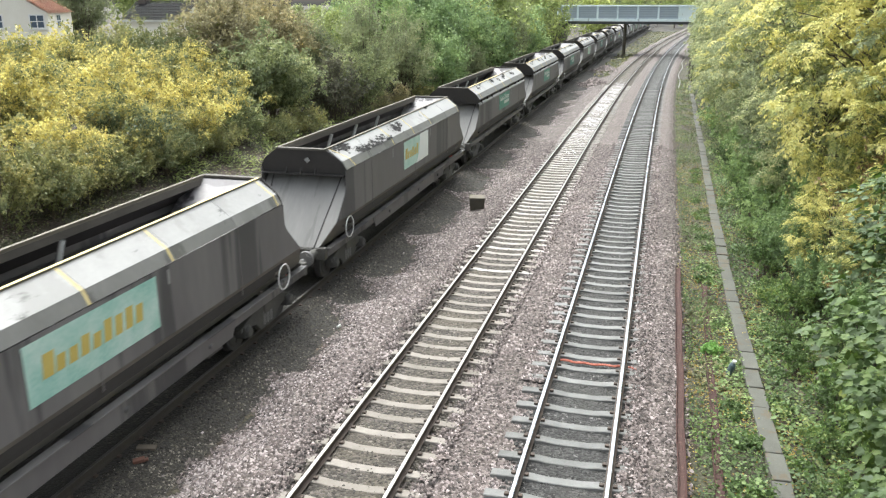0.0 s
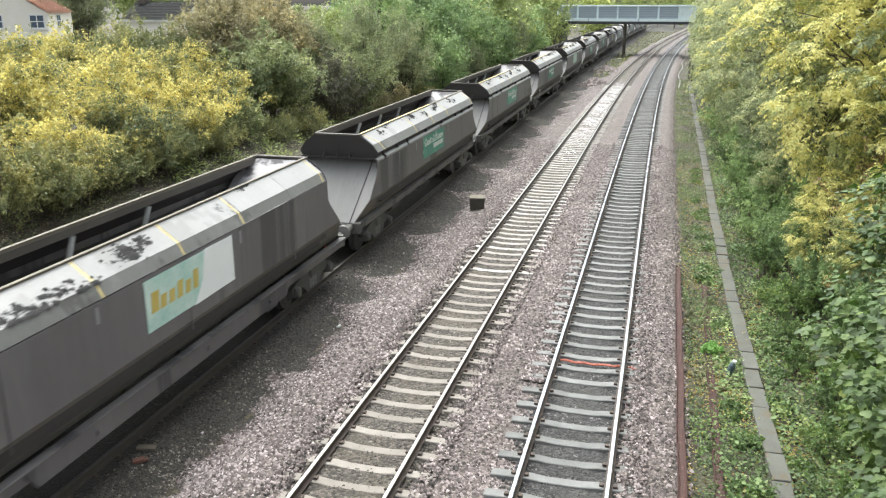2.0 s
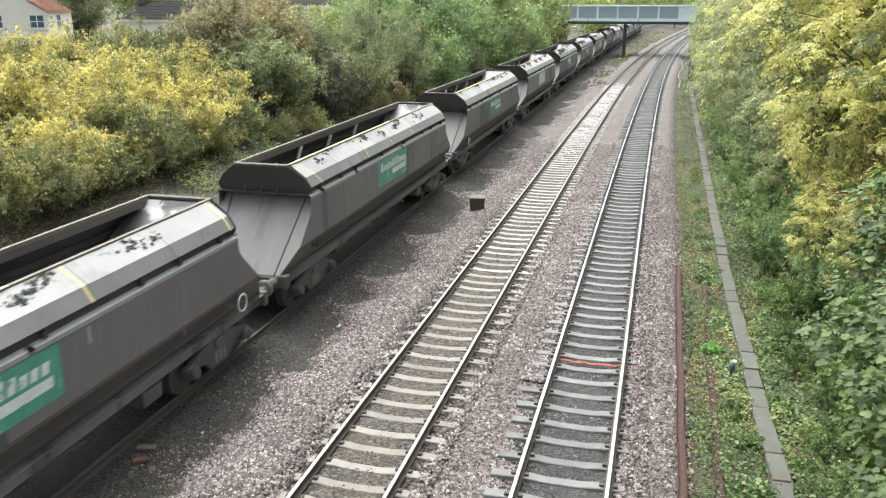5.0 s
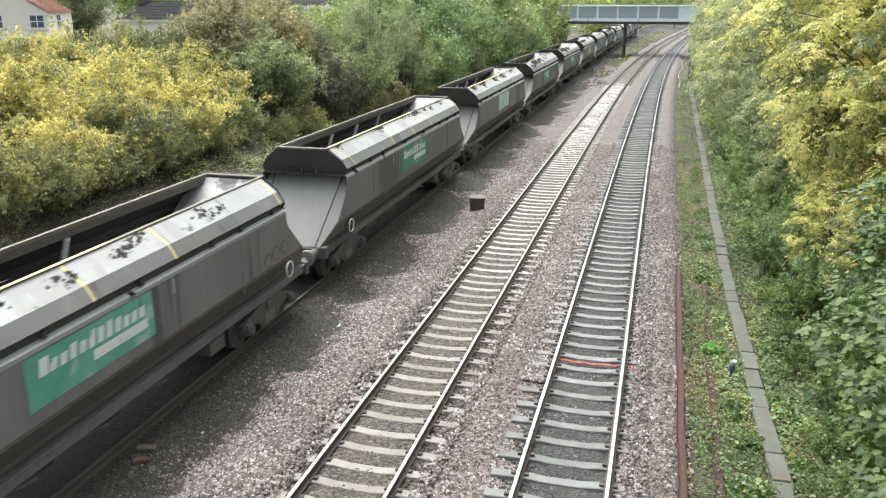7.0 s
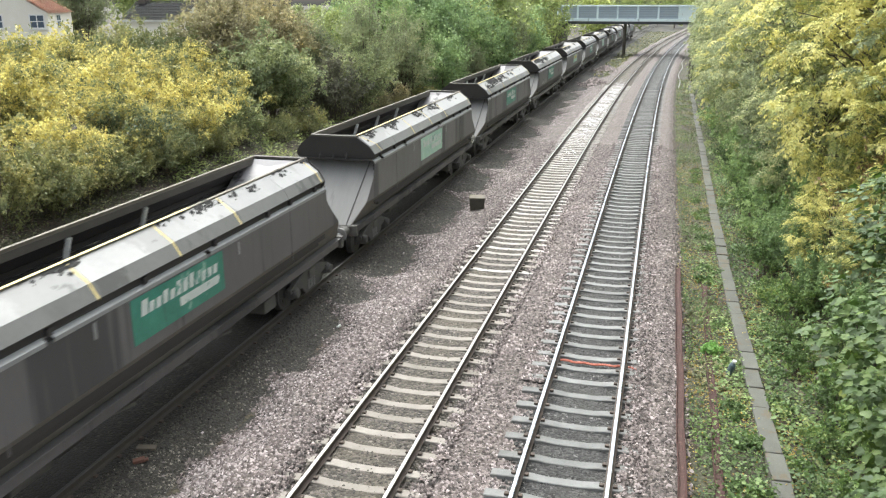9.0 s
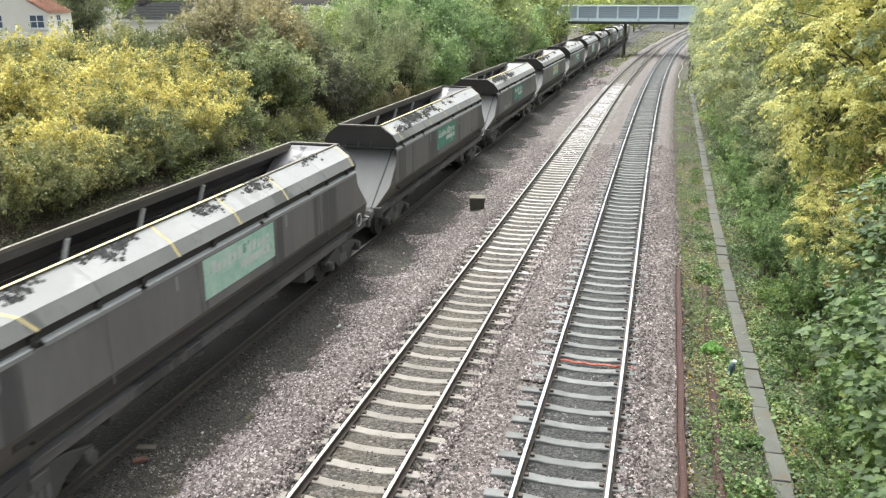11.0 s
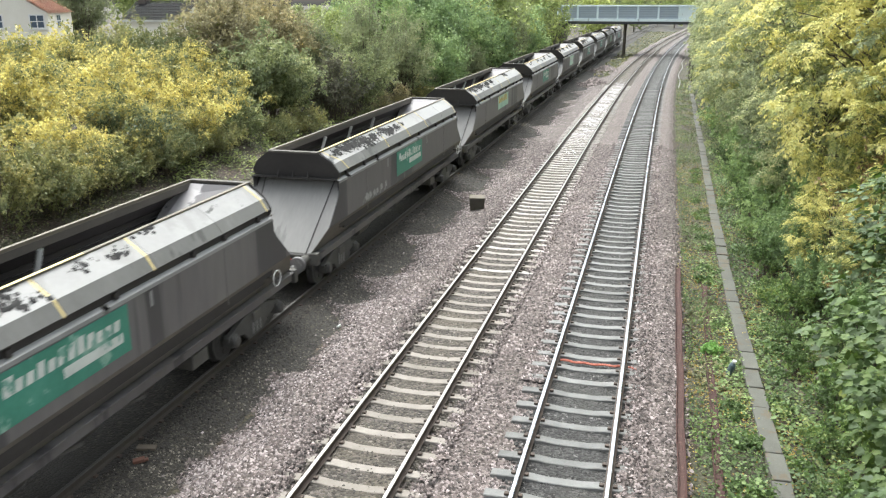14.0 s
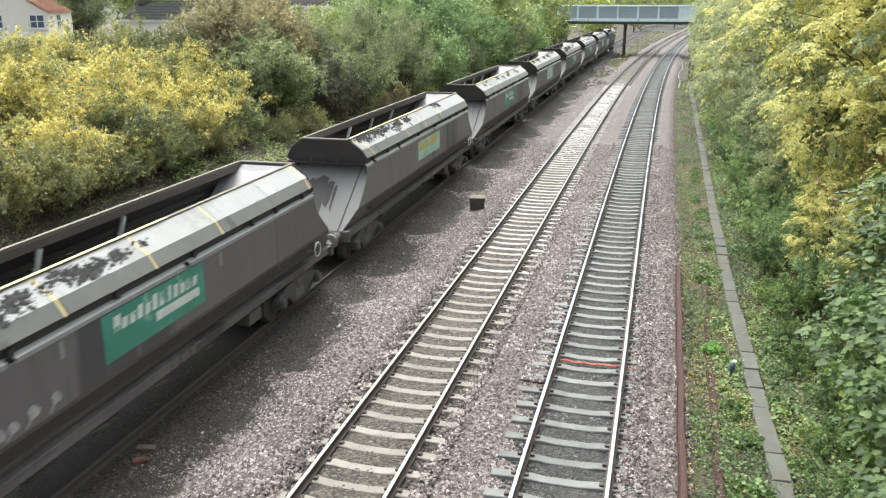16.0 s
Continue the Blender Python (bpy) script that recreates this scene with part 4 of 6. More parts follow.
    if graffiti:
        x = 1.33
        for y, z, r, drop in ((-4.75, 1.93, 0.15, 0.55), (-4.46, 1.93, 0.13, 0.35), (-4.05, 1.92, 0.12, 0.2), (-3.78, 1.92, 0.10, 0.16), (-3.38, 1.96, 0.12, 0.3), (-2.90, 1.96, 0.11, 0.42)):
            n = 12
            blob = [(x, y + r * (1 + 0.25 * math.sin(i * 2.3 + y)) * math.cos(6.283 * i / n), z + 0.9 * r * (1 + 0.2 * math.cos(i * 1.7)) * math.sin(6.283 * i / n)) for i in range(n)]
            s = Shape().plate(blob, (1, 0, 0), 0.004)
            mark = part("graffiti_stroke", s, M_RUBBED, w, "rubbed white graffiti blob")
            low = max(z - drop, 1.78)
            part("paint_trail", Shape().plate([(x - 0.001, y - 0.12, z - 0.8 * r), (x - 0.001, y - 0.04, z - 0.8 * r), (x - 0.001, y - 0.14, low), (x - 0.001, y - 0.20, low)], (1, 0, 0), 0.003), M_STRIP, mark,
                 "thin rubbed trail under the blob")
        n = 14
        arch = [(x, -4.78 - 0.36 * math.cos(2.6 * i / n), 1.74 + 0.26 * math.sin(2.6 * i / n)) for i in range(n + 1)]
        s = Shape()
        for a, b in zip(arch, arch[1:]):
            s.plate([a, b, (x, b[1] + 0.02, b[2] - 0.06), (x, a[1] + 0.05, a[2] - 0.03)], (1, 0, 0), 0.003)
        part("graffiti_stroke", s, M_STRIP, w, "faint arching graffiti stroke")
    if panel == "torn":
        part("data_plate", Shape().plate([(0.12, -7.13, 3.36), (0.22, -7.14, 3.44), (0.30, -7.13, 3.34), (0.20, -7.12, 3.26)], (0, -1, 0), 0.01), M_STRIP, w, "small pale plate")
    for e in (-1, 1):
        # hood end, gussets, sloping sheet and its cheeks
        y0, y1 = e * 6.90, e * 7.06
        half = [(0.73, RIM[1]), (SHOULDER[0] - 0.04, SHOULDER[1] + 0.035), (SHOULDER[0] + 0.03, SHOULDER[1] - 0.05), (1.31, 3.12), (1.325, 3.05), (1.30, 2.97), (1.24, 2.90)]
        prof = [(-a, c) for a, c in half] + half[::-1]
        s = Shape().plate([(a, y0 + (y1 - y0) * (c - 2.9) / 0.76, c) for a, c in prof], (0, e, 0), 0.025)
        s.box(-1.27, 1.27, min(e * 6.55, e * 7.06), max(e * 6.55, e * 7.06), 2.90, 2.93)
        part("hood_end", s, M_INNER, w, "dark hood end plate")
        for x in (-0.45, 0.0, 0.45):
            part("gusset", Shape().plate([(x - 0.012, e * 7.0, 2.93), (x - 0.012, e * 7.16, 2.93), (x - 0.012, e * 7.04, 3.12)], (1, 0, 0), 0.024), M_INNER, w)
        def slope(x, z, lift=0.0):
            return (x, e * (6.6 + (2.88 - z) * 1.04 + lift), z)
        n = (0, e * 0.69, 0.72)
        part("end_sheet", Shape().plate([slope(-1.07, 2.9), slope(1.07, 2.9), slope(0.85, 1.12), slope(-0.85, 1.12)], n, 0.02), M_SHEET, w, "dusty pale grey sloping end sheet")
        for side in (-1, 1):
            part("end_cheek", Shape().plate([slope(side * 1.075, 2.9), slope(side * 1.30, 2.9), slope(side * 1.30, 1.74), slope(side * 0.97, 1.12), slope(side * 0.855, 1.12)], n, 0.02), M_CHEEK, w,
                 "grey cheek plate beside the end sheet")
            part("seam_rod", Shape().tube(slope(side * 1.072, 2.88, 0.012), slope(side * 0.853, 1.14, 0.012), 0.016, n=6), M_INNER, w)
        if panel == "dirty" and e == -1:
            for a, b, top, low in ((-0.55, -0.28, 2.45, 1.3), (-0.30, 0.12, 2.52, 1.35), (0.10, 0.34, 2.40, 1.7), (-0.62, -0.50, 2.2, 1.5), (0.36, 0.46, 2.3, 1.6)):
                m = 0.5 * (a + b)
                part("dirt_patch", Shape().plate([slope(a, top - 0.1, 0.022), slope(m, top, 0.022), slope(b, top - 0.06, 0.022), slope(b - 0.03, low + 0.2, 0.022), slope(m + 0.04, low, 0.022), slope(a + 0.02, low + 0.1, 0.022)],
                                                 n, 0.003), M_INNER, w, "black coal dirt on the end sheet")
        part("sheet_lip", Shape().box(-0.88, 0.88, min(e * 8.40, e * 8.47), max(e * 8.40, e * 8.47), 1.06, 1.11), M_UNDER, w)
        # inside slope
        part("inner_slope", Shape().plate([(-0.74, e * 6.88, 3.60), (0.74, e * 6.88, 3.60), (1.1, e * 6.6, 3.3), (1.25, e * 4.2, 1.6), (-1.25, e * 4.2, 1.6), (-1.1, e * 6.6, 3.3)],
                                          (0, -e * 0.55, 0.83), 0.02), M_INSHEET, w, "scoured steel slope inside the hopper")
        part("end_rim", Shape().box(-0.76, 0.76, min(e * 6.92, e * 7.08), max(e * 6.92, e * 7.08), RIM[1] - 0.04, RIM[1] + 0.012), M_COAMING, w)
        end_fittings(w, e)
        bogie(w, e * 6.35)
    for y in (-2.9, -0.5, 1.95):
        for side in (-1, 1):
            s = Shape().tube((side * 0.74, y, 3.42), (side * 1.0, y + 0.03, 2.70), 0.055, n=8)
            part("stay", s, M_WHITE, w, "pale diagonal stay inside the hopper")
    for side in (-1, 1):
        s = Shape().plate([(side * 1.24, -6.9, 2.9), (side * 1.24, 6.9, 2.9), (side * 1.24, 6.9, 1.5), (side * 1.24, -6.9, 1.5)], (-side, 0, 0), 0.02)
        part("lining", s, M_INNER, w, "coal-blackened lining")
        s = Shape().plate([(side * 0.72, -6.85, 3.60), (side * 0.72, 6.85, 3.60), (side * 1.23, 6.85, 3.06), (side * 1.23, -6.85, 3.06)], (-side, 0, -1), 0.008)
        part("hood_lining", s, M_INNER, w, "coal-blackened underside of the hood")
    part("hopper_floor", Shape().box(-1.24, 1.24, -6.5, 6.5, 1.40, 1.5), M_INNER, w, "coal-blackened floor")
    for y in (-2.6, -0.9, 0.9, 2.6):
        s = Shape().add([(-0.95, y - 0.8, 1.05), (0.95, y - 0.8, 1.05), (0.95, y + 0.8, 1.05), (-0.95, y + 0.8, 1.05), (-0.5, y - 0.35, 0.35), (0.5, y - 0.35, 0.35), (0.5, y + 0.35, 0.35),
               (-0.5, y + 0.35, 0.35)], [(0, 1, 5, 4), (1, 2, 6, 5), (2, 3, 7, 6), (3, 0, 4, 7), (4, 5, 6, 7), (3, 2, 1, 0)])
        part("discharge_chute", s, M_UNDER, w, "dark discharge chute under the body")
    part("air_tank", Shape().tube((0.75, -4.4, 0.7), (0.75, -3.5, 0.7), 0.17, n=14), M_UNDER, w)
    part("brake_box", Shape().box(0.5, 1.05, 3.6, 4.2, 0.5, 0.8), M_UNDER, w, bevel=0.01)
    for side in (-1, 1):
        for y in (-1.75, 0.0, 1.75):
            part("door_link", Shape().tube((side * 0.95, y - 0.5, 0.82), (side * 0.95, y + 0.35, 0.66), 0.035, n=8), M_UNDER, w)
    for e in wheels_near:
        hand_wheel(w, e)
    if spill:
        coal_spill(w, SHOULDER, spill, len(spill) + int(spill[0][0] * 10 + 200))
    return w


WHEELSET = wheelset_shape().mesh("wheelset", M_WHEEL)
WHEELS = []
COUNT = 15
# the two oldest wagons have a smooth hood; the rest a ledge
proto_torn = build_wagon("smooth", "torn", (-7.06,), spill=[(-5.9, 0.9, 150, 0.3), (-4.4, 2.2, 220, 0.85), (-1.2, 0.7, 120, 0.5), (4.0, 1.0, 30, 0.2)])
proto_old = build_wagon("smooth", "old", (6.6,))
proto_green = build_wagon("ledge", "green", (6.8,), spill=[(-5.4, 1.5, 40, 0.25), (-2.0, 1.2, 60, 0.3), (2.5, 2.6, 80, 0.3)])
proto_green_front = build_wagon("ledge", "green", (-7.0,), spill=[(-6.2, 0.8, 30, 0.1), (-2.6, 1.4, 70, 0.08), (2.0, 2.8, 130, 0.08), (5.4, 1.8, 90, 0.1)])
proto_graffiti = build_wagon("ledge", "green", (6.8,), graffiti=True, spill=[(-5.2, 1.4, 420, 0.45), (-3.6, 1.6, 380, 0.5), (-1.6, 1.8, 240, 0.6)])
proto_heavy = build_wagon("ledge", "green", (6.8,), spill=[(-4.4, 1.2, 420, 0.35), (-3.0, 1.4, 360, 0.4), (-5.6, 0.8, 120, 0.75), (-1.0, 1.6, 180, 0.3), (2.0, 2.0, 60, 0.1)])
proto_patchy = build_wagon("ledge", "pale", (6.8,), spill=[(-6.2, 0.7, 70, 0.15), (-3.6, 1.3, 150, 0.25), (-0.6, 1.0, 110, 0.3), (1.6, 0.8, 130, 0.2), (4.6, 1.4, 70, 0.15)])
proto_dirty = build_wagon("ledge", "dirty", (6.8,), spill=[(-6.0, 1.4, 280, 0.3), (-4.2, 1.8, 300, 0.4), (-2.0, 1.4, 160, 0.4), (2.6, 1.2, 100, 0.2)])
FAR = pose(-9.8, 60, 0)
wagons = {0: proto_old, 1: proto_torn, 2: proto_green, 4: proto_green_front, 6: proto_heavy, 7: proto_graffiti, 5: proto_patchy, 8: proto_dirty}
for k in range(COUNT):
    if k not in wagons:
        wagons[k] = copy_thing((proto_green, proto_patchy, proto_heavy)[k % 3], FAR)


# a faded scrawl low on the tail of one wagon
for y, z in ((5.9, 1.95), (6.3, 2.02), (6.75, 2.05)):
    s = Shape()
    pts = [(1.33, y + 0.17 * math.cos(5.2 * i / 9), z + 0.16 * math.sin(5.2 * i / 9)) for i in range(10)]
    for a, b in zip(pts, pts[1:]):
        s.plate([a, b, (1.33, b[1] + 0.03, b[2] - 0.05), (1.33, a[1] + 0.03, a[2] - 0.05)], (1, 0, 0), 0.004)
    part("graffiti_stroke", s, M_RIM, wagons[3], "faded dull yellow graffiti scrawl")


# ---------------------------------------------------------------- footbridge-like road bridge over the line
def build_bridge():
    Y, X0, X1 = 135.0, -17.3, 6.2
    b = thing("girder_bridge", "pale blue-grey steel girder bridge with panelled sides over the railway", "bridge", pose(0, Y, 0))
    for d in (0.0, 6.5):
        g = part("girder", Shape().box(X0, X1, d, d + 0.08, 5.1, 7.25), M_STEELPANEL, b, "grey-blue web plate")
        part("top_flange", Shape().box(X0 - 0.3, X1, d - 0.25, d + 0.3, 7.2, 7.42), M_STEELPALE, g, "pale top flange", bevel=0.02)
        part("bottom_flange", Shape().box(X0, X1, d - 0.3, d + 0.3, 4.98, 5.4), M_STEELPALE, g, "pale bottom flange", bevel=0.02)
        n = 6
        w = 3.1
        for k in range(n + 1):
            x = X0 + 0.2 + k * w
            part("stiffener", Shape().box(x - 0.14, x + 0.14, d - 0.22, d + 0.0, 5.4, 7.2), M_STEELPALE, g, bevel=0.01)
        for k in range(n):
            x = X0 + 0.2 + k * w
            for z in (5.75, 6.1, 6.45, 6.8):
                part("rib", Shape().box(x + 0.2, x + w - 0.2, d - 0.05, d, z - 0.04, z + 0.04), M_STEELRIB, g)
        part("end_panel", Shape().box(X0 + 0.2 + n * w + 0.1, X1, d - 0.10, d, 5.42, 7.18), M_STEELPALE, g, "plain pale end panel")
    part("deck", Shape().box(X0, X1, 0.1, 6.5, 4.55, 4.95), M_SOFFIT, b, "dark soffit and deck")
    part("deck_edge", Shape().box(X0 + 0.3, X1, -0.2, 0.1, 4.58, 4.95), M_SOFFIT, b, "dark deck edge")
    for d in (0.6, 5.4):
        part("pier_column", Shape().box(-6.78, -6.52, d, d + 0.3, -0.6, 4.55), M_CONCRETE, b, "slim concrete column between the lines", bevel=0.04)
    part("abutment", Shape().box(-19.5, X0 + 1.0, -0.2, 7.0, -0.6, 4.55), M_BRICK, b, "dark brick abutment")
    part("abutment", Shape().box(5.0, 9.5, -0.2, 7.0, -0.6, 4.55), M_BRICK, b, "dark brick abutment")
    return b


build_bridge()


def build_post():
    t = thing("lineside_post", "tall dark timber post on a pale concrete base by the bank", "post", pose(2.72, 92.5, -0.5))
    part("shaft", Shape().box(0.02, 0.30, -0.15, 0.15, 0.0, 5.6), M_TIMBER, t, bevel=0.03)
    part("base_panel", Shape().box(-0.28, -0.06, -0.12, 0.12, 0.0, 3.0), M_SLEEPER, t, "pale concrete panel", bevel=0.02)


build_post()


# ---------------------------------------------------------------- houses beyond the trees
def house_window(parent, m, w, h):
    """A window at the pose m, facing its own -y."""
    f = part("window", Shape().box(-w / 2 - 0.06, w / 2 + 0.06, -0.05, 0.1, -h / 2 - 0.06, h / 2 + 0.06), M_FRAME, parent, "white framed window", m=m)
    for i in (-1, 1):
        for j in (-1, 1):
            part("pane", Shape().box(i * w / 4 - w / 4 + 0.05, i * w / 4 + w / 4 - 0.05, -0.062, -0.05, j * h / 4 - h / 4 + 0.04, j * h / 4 + h / 4 - 0.04), M_PANE, f)
    part("sill", Shape().box(-w / 2 - 0.15, w / 2 + 0.15, -0.16, 0, -h / 2 - 0.16, -h / 2 - 0.06), M_FRAME, f)


def build_house(label, m, width, depth, eaves, ridge, roof_mat, windows, chimney=False):
    h = thing("house", label, "house", m)
    s = Shape().box(-width / 2, width / 2, 0, depth, -1.5, eaves)
    s.add([(-width / 2, 0, eaves), (-width / 2, depth, eaves), (-width / 2, depth / 2, ridge - 0.15), (width / 2, 0, eaves), (width / 2, depth, eaves), (width / 2, depth / 2, ridge - 0.15)],
          [(0, 1, 2), (5, 4, 3), (0, 2, 5, 3), (1, 4, 5, 2)])
    part("wall", s, M_RENDER, h, "cream rendered wall")
    s = Shape()
    rows, cols = 12, 26
    for sgn in (0, 1):
        for r in range(rows):
            for c in range(cols):
                x0, x1 = -width / 2 - 0.25 + (width + 0.5) * c / cols, -width / 2 - 0.25 + (width + 0.5) * (c + 1) / cols
                t0, t1 = r / rows, (r + 1.15) / rows
                y = lambda t: (-0.3 + (depth / 2 + 0.3) * t) if sgn == 0 else depth - (-0.3 + (depth / 2 + 0.3) * t)
                z = lambda t: eaves - 0.1 + (ridge - eaves + 0.1) * t
                s.add([(x0, y(t0), z(t0) + 0.06), (x1, y(t0), z(t0) + 0.09), (x1, y(t1), z(t1) + 0.03), (x0, y(t1), z(t1))], [(0, 1, 2, 3)])
    part("roof", s, roof_mat, h, "tiled pitched roof")
    part("gutter", Shape().box(-width / 2 - 0.25, width / 2 + 0.25, -0.38, -0.28, eaves - 0.22, eaves - 0.1), M_FRAME, h)
    for x, y, z, turn in windows:
        house_window(h, pose(x, y, z, 0, 0, turn), 1.25, 1.15)
    if chimney:
        part("chimney", Shape().box(-2.9, -2.2, depth / 2 - 0.4, depth / 2 + 0.4, ridge - 0.5, ridge + 1.1), M_BRICK, h)
    return h


build_house("cream rendered house with an orange pantile roof beyond the bushes", pose(-63.5, 66.8, 2.0, 0, 0, -66), 8, 7, 4.85, 7.2, M_PANTILE,
            [(4.0, 6.05, 4.05, 90), (4.0, 2.45, 4.05, 90), (4.0, 5.3, 1.4, 90), (4.0, 1.75, 1.4, 90), (0.7, 7.0, 4.05, 180)])
build_house("white house with a dark slate roof behind the trees", pose(-46.4, 68.9, 1.6, 0, 0, -2), 6.4, 5.0, 4.65, 6.2, M_SLATE, [(-1.7, 0, 1.6, 0), (1.4, 0, 1.6, 0)], True)


# ---------------------------------------------------------------- plants
def leaves_mesh(name, centres, outward, size, mat, rng, broad=False, droop=0.25):
    """Leaves as small folded blades at the given places, roughly facing outward and up."""
    n = len(centres)
    nrm = outward * 0.8 + rng.normal(0, 0.55, (n, 3)) + np.array([0, 0, 0.45])
    nrm /= np.linalg.norm(nrm, axis=1, keepdims=True) + 1e-9
    d = rng.normal(0, 1, (n, 3)) - np.array([0, 0, droop * 2])
    d -= nrm * (d * nrm).sum(1, keepdims=True)
    d /= np.linalg.norm(d, axis=1, keepdims=True) + 1e-9
    s = np.cross(nrm, d)
    L = (size * (0.6 + 0.7 * rng.random(n)))[:, None]
    if broad:
        w = L * 0.42
        pts = [centres, centres + d * L * 0.3 + s * w + nrm * L * 0.10, centres + d * L * 0.75 + s * w * 0.7 + nrm * L * 0.03, centres + d * L * 1.05 - nrm * L * 0.16,
               centres + d * L * 0.75 - s * w * 0.7 + nrm * L * 0.03, centres + d * L * 0.3 - s * w + nrm * L * 0.10]
        f = np.array([[0, 1, 2], [0, 2, 3], [0, 3, 4], [0, 4, 5]])
    else:
        w = L * 0.34
        pts = [centres, centres + d * L * 0.5 + s * w + nrm * L * 0.12, centres + d * L - nrm * L * 0.1, centres + d * L * 0.5 - s * w + nrm * L * 0.12]
        f = np.array([[0, 1, 2], [0, 2, 3]])
    k = len(pts)
    V = np.stack(pts, 1).reshape(-1, 3)
    F = (np.arange(n)[:, None, None] * k + f[None]).reshape(-1, 3)
    return numpy_mesh(name, V, F, mat)


def plant(name, label, category, seed, height, width, bottom, clumps, per_clump, leaf, mat, trunk=0.12, clump_r=0.9, broad=False, group="", flat=0.8):
    """A tree or shrub: tapered trunk, limbs to leaf clumps scattered over an uneven crown."""
    rng = np.random.default_rng(seed)
    t = thing(name, label, category, group=group)
    cz, rz = (height + bottom) / 2, (height - bottom) / 2
    d = rng.normal(0, 1, (clumps, 3))
    d /= np.linalg.norm(d, axis=1, keepdims=True)
    rad = (0.35 + 0.65 * rng.random(clumps) ** 0.5) * (0.8 + 0.35 * rng.random(clumps))
    C = d * rad[:, None] * np.array([width / 2, width / 2, rz]) + np.array([0, 0, cz])
    C[:, 2] = np.maximum(C[:, 2], bottom * 0.9 + 0.1)
    # wood
    s = Shape()
    top = height * 0.62
    lean = rng.normal(0, 0.03 * height, 2)
    stems = [Vector((0, 0, -0.3)), Vector((lean[0] * 0.3, lean[1] * 0.3, top * 0.35)), Vector((lean[0] * 0.7, lean[1] * 0.9, top * 0.7)), Vector((lean[0], lean[1], top))]
    for i in range(3):
        s.tube(stems[i], stems[i + 1], trunk * (1 - 0.25 * i), trunk * (0.75 - 0.25 * i), 8, caps=False)
    for c in C[: min(clumps, 20)]:
        h = min(max(c[2] * 0.55, 0.15), top * 0.95)
        k = min(int(h / (top / 3 + 1e-6)), 2)
        base = stems[k].lerp(stems[k + 1], min(max((h - stems[k].z) / (stems[k + 1].z - stems[k].z), 0), 1))
        tip = Vector(c)
        mid = base.lerp(tip, 0.5) + Vector((0, 0, 0.12 * (tip - base).length))
        s.tube(base, mid, trunk * 0.32, trunk * 0.2, 5, caps=False).tube(mid, tip, trunk * 0.2, trunk * 0.06, 5, caps=False)
    part("trunk", s, M_BARK, t, "branching woody stem", smooth=True)
    n = clumps * per_clump
    idx = rng.integers(0, clumps, n)
    o = rng.normal(0, 1, (n, 3))
    o /= np.linalg.norm(o, axis=1, keepdims=True)
    rr = clump_r * (0.6 + 0.8 * rng.random(clumps))[idx] * (0.25 + 0.75 * rng.random(n) ** 0.6)
    P = C[idx] + o * rr[:, None] * np.array([1, 1, flat])
    # twigs that stray out of the clumps
    stray = rng.random(n) < 0.08
    P[stray] += o[stray] * clump_r * 0.5
    P[:, 2] = np.maximum(P[:, 2], 0.05)
    out = P - np.array([0, 0, cz * 0.8])
    out /= np.linalg.norm(out, axis=1, keepdims=True) + 1e-9
    out = 0.5 * out + 0.5 * o
    part("crown", leaves_mesh("crown", P, out, leaf, mat, rng, broad), None, t)
    return t


def blades(name, P, d, nrm, L, ratio, mat, lobed=False):
    """Leaves from arrays: foot, direction, upper face, length."""
    d = d / (np.linalg.norm(d, axis=1, keepdims=True) + 1e-9)
    s = np.cross(nrm, d)
    s /= np.linalg.norm(s, axis=1, keepdims=True) + 1e-9
    u = np.cross(d, s)
    L = L[:, None]
    if lobed:
        outline = [(0.0, 0.0, 0.0), (0.02, 0.34, 0.06), (0.34, 0.56, 0.10), (0.48, 0.34, 0.04), (0.80, 0.36, -0.04), (1.08, 0.0, -0.22),
                   (0.80, -0.36, -0.04), (0.48, -0.34, 0.04), (0.34, -0.56, 0.10), (0.02, -0.34, 0.06), (0.42, 0.0, -0.03)]
        f = np.array([[i, (i + 1) % 10, 10] for i in range(10)])
    else:
        outline = [(0.0, 0.0, 0.0), (0.45, ratio, 0.10), (1.0, 0.0, -0.10), (0.45, -ratio, 0.10)]
        f = np.array([[0, 1, 2], [0, 2, 3]])
    V = np.stack([P + L * (d * a + s * b + u * c) for a, b, c in outline], 1)
    k, n = len(outline), len(P)
    return numpy_mesh(name, V.reshape(-1, 3), (np.arange(n)[:, None, None] * k + f[None]).reshape(-1, 3), mat)


